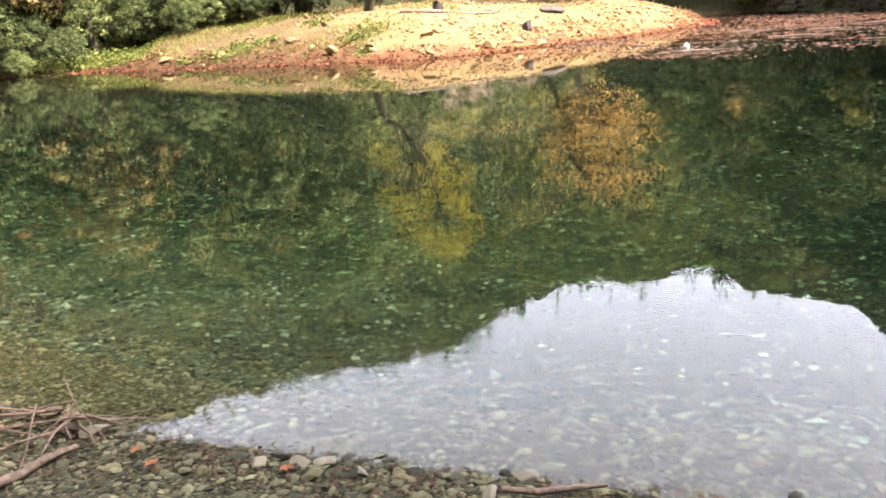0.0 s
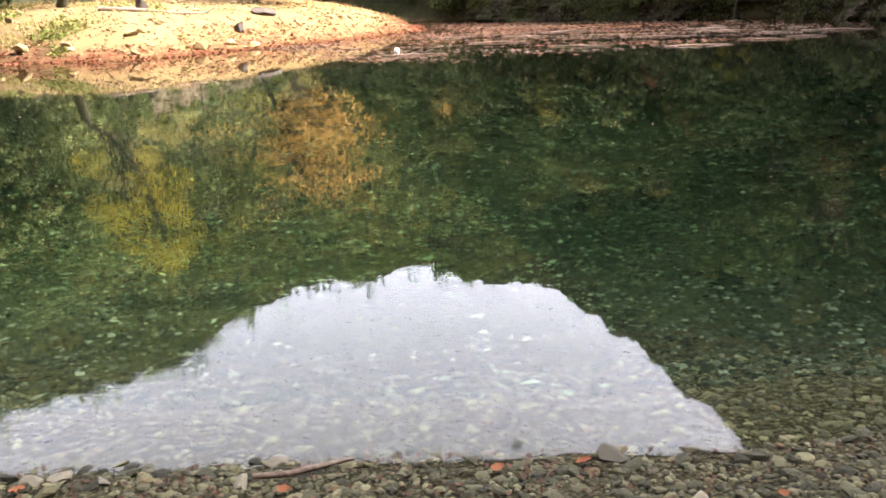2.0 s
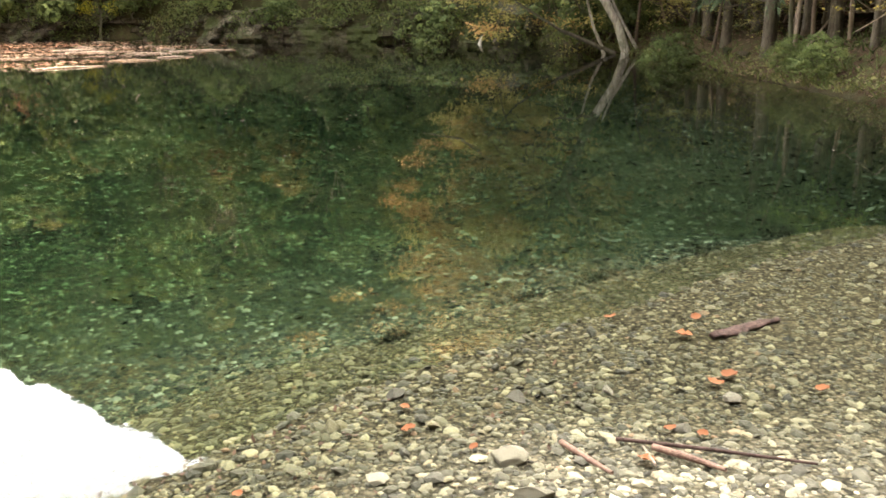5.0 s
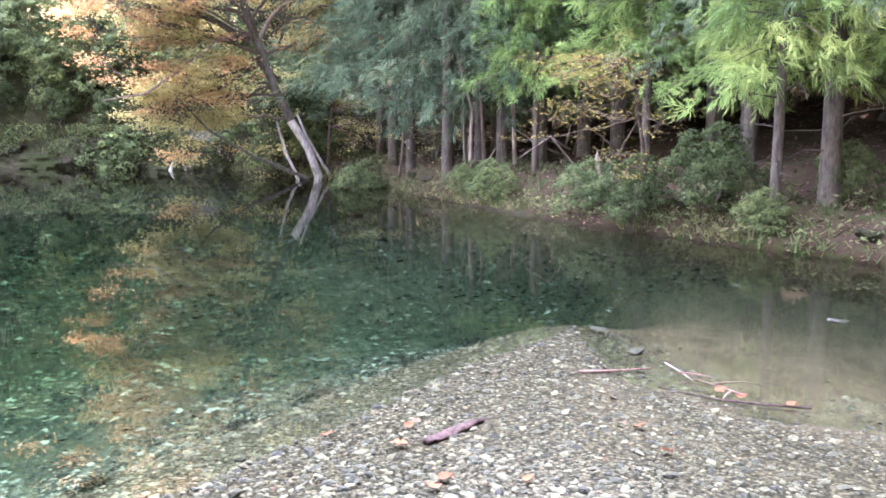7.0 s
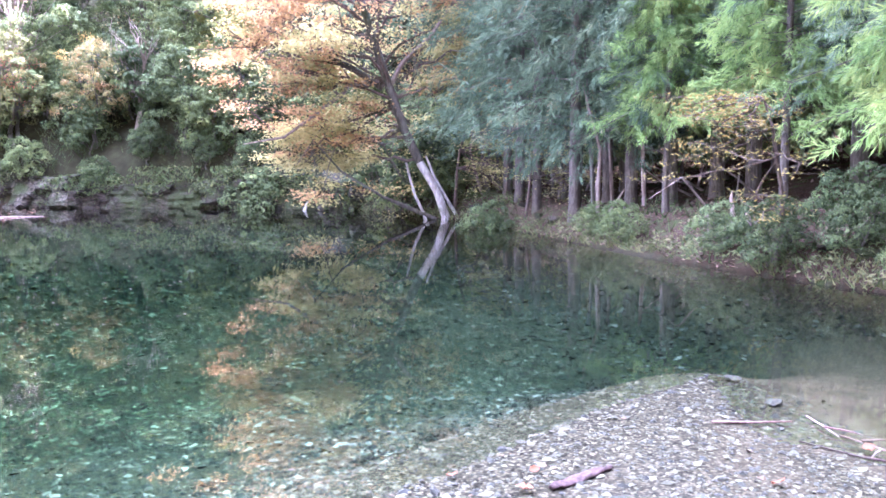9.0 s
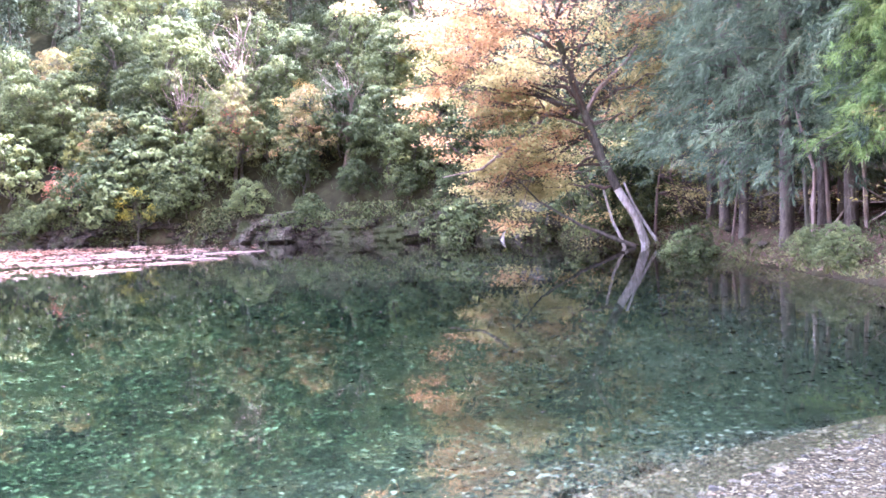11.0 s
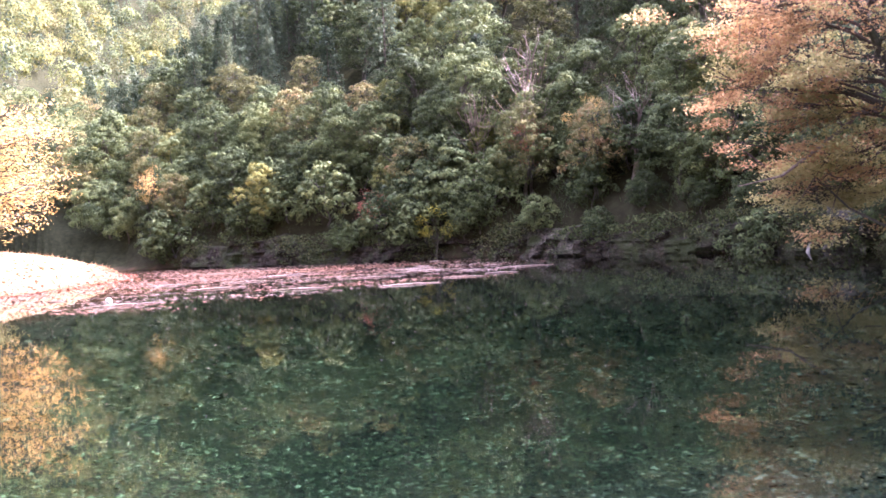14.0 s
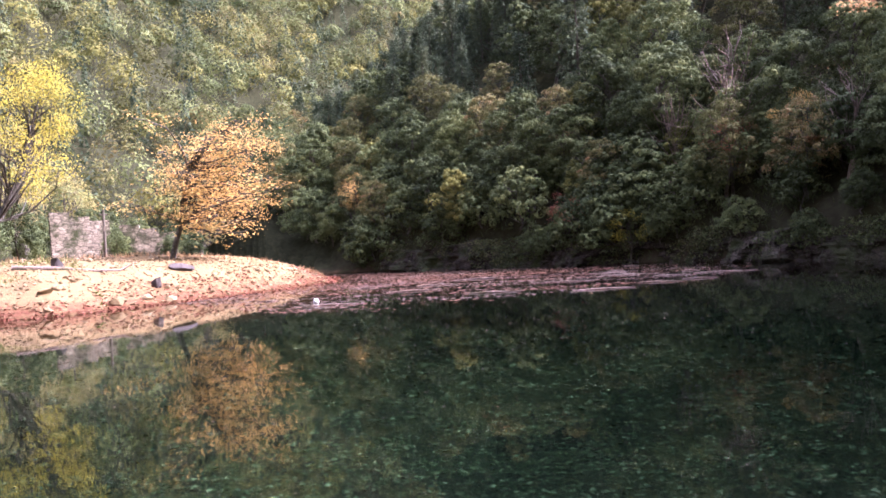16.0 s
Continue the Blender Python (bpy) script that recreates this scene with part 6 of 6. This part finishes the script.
M_FALLEN = leaf_material("fallen_orange_leaf", [(0.0, (0.040, 0.018, 0.010)), (0.4, (0.090, 0.034, 0.016)), (0.8, (0.125, 0.052, 0.024)), (1.0, (0.075, 0.043, 0.025))], 0.2, own=0.3)
leaf_me = fallen_leaf()
for i, (x, y, s) in enumerate(((2.36, 1.50, 0.075), (3.28, 0.63, 0.085), (3.39, 0.60, 0.09), (3.88, 1.28, 0.08), (3.78, 0.89, 0.11), (2.77, 0.67, 0.06), (2.78, 0.56, 0.055), (1.32, 2.19, 0.075), (1.04, 2.26, 0.06), (2.45, 0.66, 0.08), (2.52, 1.62, 0.05), (0.36, 2.40, 0.06),
                               (-0.45, 2.75, 0.07), (-0.95, 2.85, 0.07), (-1.05, 2.98, 0.06), (4.25, -0.25, 0.09), (4.8, -1.1, 0.08), (3.9, -0.35, 0.09), (3.4, 0.25, 0.07), (5.0, -0.75, 0.09), (4.9, -0.85, 0.08), (4.05, 0.9, 0.07), (2.3, 1.2, 0.045), (1.75, 1.75, 0.045))):
    o = new("fallen_leaf", leaf_me)
    o.matrix_basis = pose(x, y, max(level(x, y), 0) + 0.022, g.uniform(-18, 18), g.uniform(-18, 18), g.uniform(0, 360))
    o.scale = (s * 0.75,) * 3
    tagged(o, "curled orange-brown fallen leaf on the pebbles", "leaf", "fallen leaves on the shore")


M_WEED = leaf_material("water_weed", [(0.0, (0.004, 0.005, 0.003)), (0.6, (0.009, 0.011, 0.006)), (1.0, (0.020, 0.022, 0.012))], 0.2)
pts = []
for x, y, s in ((5.94, 1.3, 1.3), (5.0, 1.74, 1.2), (4.48, 2.01, 1.1), (6.8, 0.95, 1.2), (3.44, 2.27, 0.7), (7.6, 0.5, 1.0)):
    q = g.normal(size=(420, 3)) * np.array((0.09, 0.055, 0.03)) * s
    q[:, :2] = q[:, :2] @ np.array(((0.9, -0.4), (0.4, 0.9)))
    q += np.array((x, y, 0))
    q[:, 2] += height(q[:, 0], q[:, 1]) + 0.02
    q[:, 2] = np.minimum(q[:, 2], -0.012)
    pts.append(q)
tagged(new("water_weed", mesh_of("water_weed", *leaves(g, np.concatenate(pts), 0.013, 0.4, 2.4), M_WEED)), "dark brown-green weed on the bed under clear water", "water weed", kind="stuff")

# stones that stand out on the shore
M_TAN = stone_material("tan_stone", [(0.0, (0.055, 0.050, 0.036)), (1.0, (0.115, 0.105, 0.075))], 6, 0.6)
M_DARKSTONE = stone_material("dark_wet_stone", [(0.0, (0.022, 0.021, 0.016)), (1.0, (0.045, 0.042, 0.032))], 6, 0.95)
wet_rocks = [rock_mesh("shore_stone", 360 + i, M_DARKSTONE) for i in range(2)]
shore_rocks = [rock_mesh("shore_stone", 350 + i, M_TAN) for i in range(2)]
for i, (x, y, s, dark) in enumerate(((-1.31, 3.21, 0.13, 0), (-0.57, 2.83, 0.08, 0), (-0.41, 2.84, 0.09, 0), (-0.32, 2.84, 0.10, 0), (-0.2, 2.75, 0.08, 0), (0.36, 2.66, 0.10, 0), (0.24, 2.52, 0.09, 0), (1.44, 2.23, 0.12, 1), (1.52, 1.84, 0.10, 0), (2.29, 1.08, 0.14, 0), (2.62, 1.73, 0.10, 1),
                                     (2.83, 1.29, 0.09, 1), (2.83, 0.64, 0.09, 1), (3.2, 0.55, 0.10, 0), (2.1, 0.9, 0.13, 0), (5.96, -0.33, 0.15, 1), (6.58, -0.08, 0.15, 1), (7.16, -1.95, 0.2, 1), (3.05, 1.0, 0.08, 0), (2.0, 1.4, 0.09, 0))):
    o = new("shore_stone", shore_rocks[i % 2] if not dark else wet_rocks[i % 2])
    o.matrix_basis = pose(x, y, max(level(x, y), -0.03) + 0.1 * s, 0, 0, i * 71)
    o.scale = (s, s * 0.75, s * (0.2 if x > 5.5 else 0.42))
    tagged(o, "dark smooth stone on the pebble shore" if dark else "pale tan stone on the pebble shore", "stone", "larger stones on the shore")


# beyond the bar --------------------------------------------------------------
def concrete():
    m, n, l, p = material("weathered_concrete")
    co = n.new("ShaderNodeTexCoord")
    mp = n.new("ShaderNodeMapping")
    mp.inputs["Scale"].default_value = (1.8, 1.8, 0.35)
    l.new(co.outputs["Object"], mp.inputs[0])
    a, b = noise_tex(n, 1.4, 6, 0.7), noise_tex(n, 6, 5)
    l.new(mp.outputs[0], a.inputs["Vector"])
    l.new(co.outputs["Object"], b.inputs["Vector"])
    r = ramp(n, [(0.3, (0.030, 0.025, 0.017)), (0.5, (0.075, 0.060, 0.041)), (0.72, (0.15, 0.122, 0.085))])
    l.new(a.outputs[0], r.inputs[0])
    l.new(r.outputs[0], p.inputs["Base Color"])
    p.inputs["Roughness"].default_value = 0.9
    bump(n, l, p, b.outputs[0], 0.4, 0.03)
    return m


M_CONCRETE = concrete()
M_WALL = rock_material("rough_wall", (0.095, 0.080, 0.052), (0.26, 0.222, 0.155))


def bevelled_box(name, size, mat, edge=0.03):
    bm = bmesh.new()
    bmesh.ops.create_cube(bm, size=1.0)
    bmesh.ops.scale(bm, vec=size, verts=bm.verts)
    bmesh.ops.bevel(bm, geom=list(bm.edges), offset=edge, segments=2, affect="EDGES")
    me = bpy.data.meshes.new(name)
    bm.to_mesh(me)
    bm.free()
    me.materials.append(mat)
    return me


for x0, y0, n, top, tn in ((0.9, 58.6, 3, 5.0, 6), (5.0, 58.2, 3, 4.0, -14)):
    wall = new("retaining_wall")
    wall.matrix_basis = pose(x0, y0, 1.6, 0, 0, tn)
    for k in range(n):
        o = part("panel", bevelled_box("panel", (1.19, 0.4, top - 1.6 - 0.3 * k), M_WALL, 0.012), wall)
        o.matrix_basis = pose(0.6 + 1.19 * k, 0, (top - 1.6 - 0.3 * k) / 2, -8)
    tagged(wall, "rough pale stone retaining wall behind the bar", "wall")
pole = new("utility_pole")
pole.matrix_basis = pose(3.95, 56.5, level(3.95, 56.5))
part("shaft", mesh_of("shaft", *tube([(0, 0, -0.3), (0, 0, 1.5), (0, 0, 3.0)], [0.09, 0.08, 0.07], 10), M_CONCRETE, True), pole)
part("crossarm", bevelled_box("crossarm", (0.5, 0.08, 0.08), M_CONCRETE, 0.01), pole).matrix_basis = pose(0, 0, 2.7)
part("box", bevelled_box("box", (0.2, 0.16, 0.3), M_CONCRETE, 0.02), pole).matrix_basis = pose(0, -0.14, 1.8)
tagged(pole, "short grey concrete utility pole by the wall", "pole")
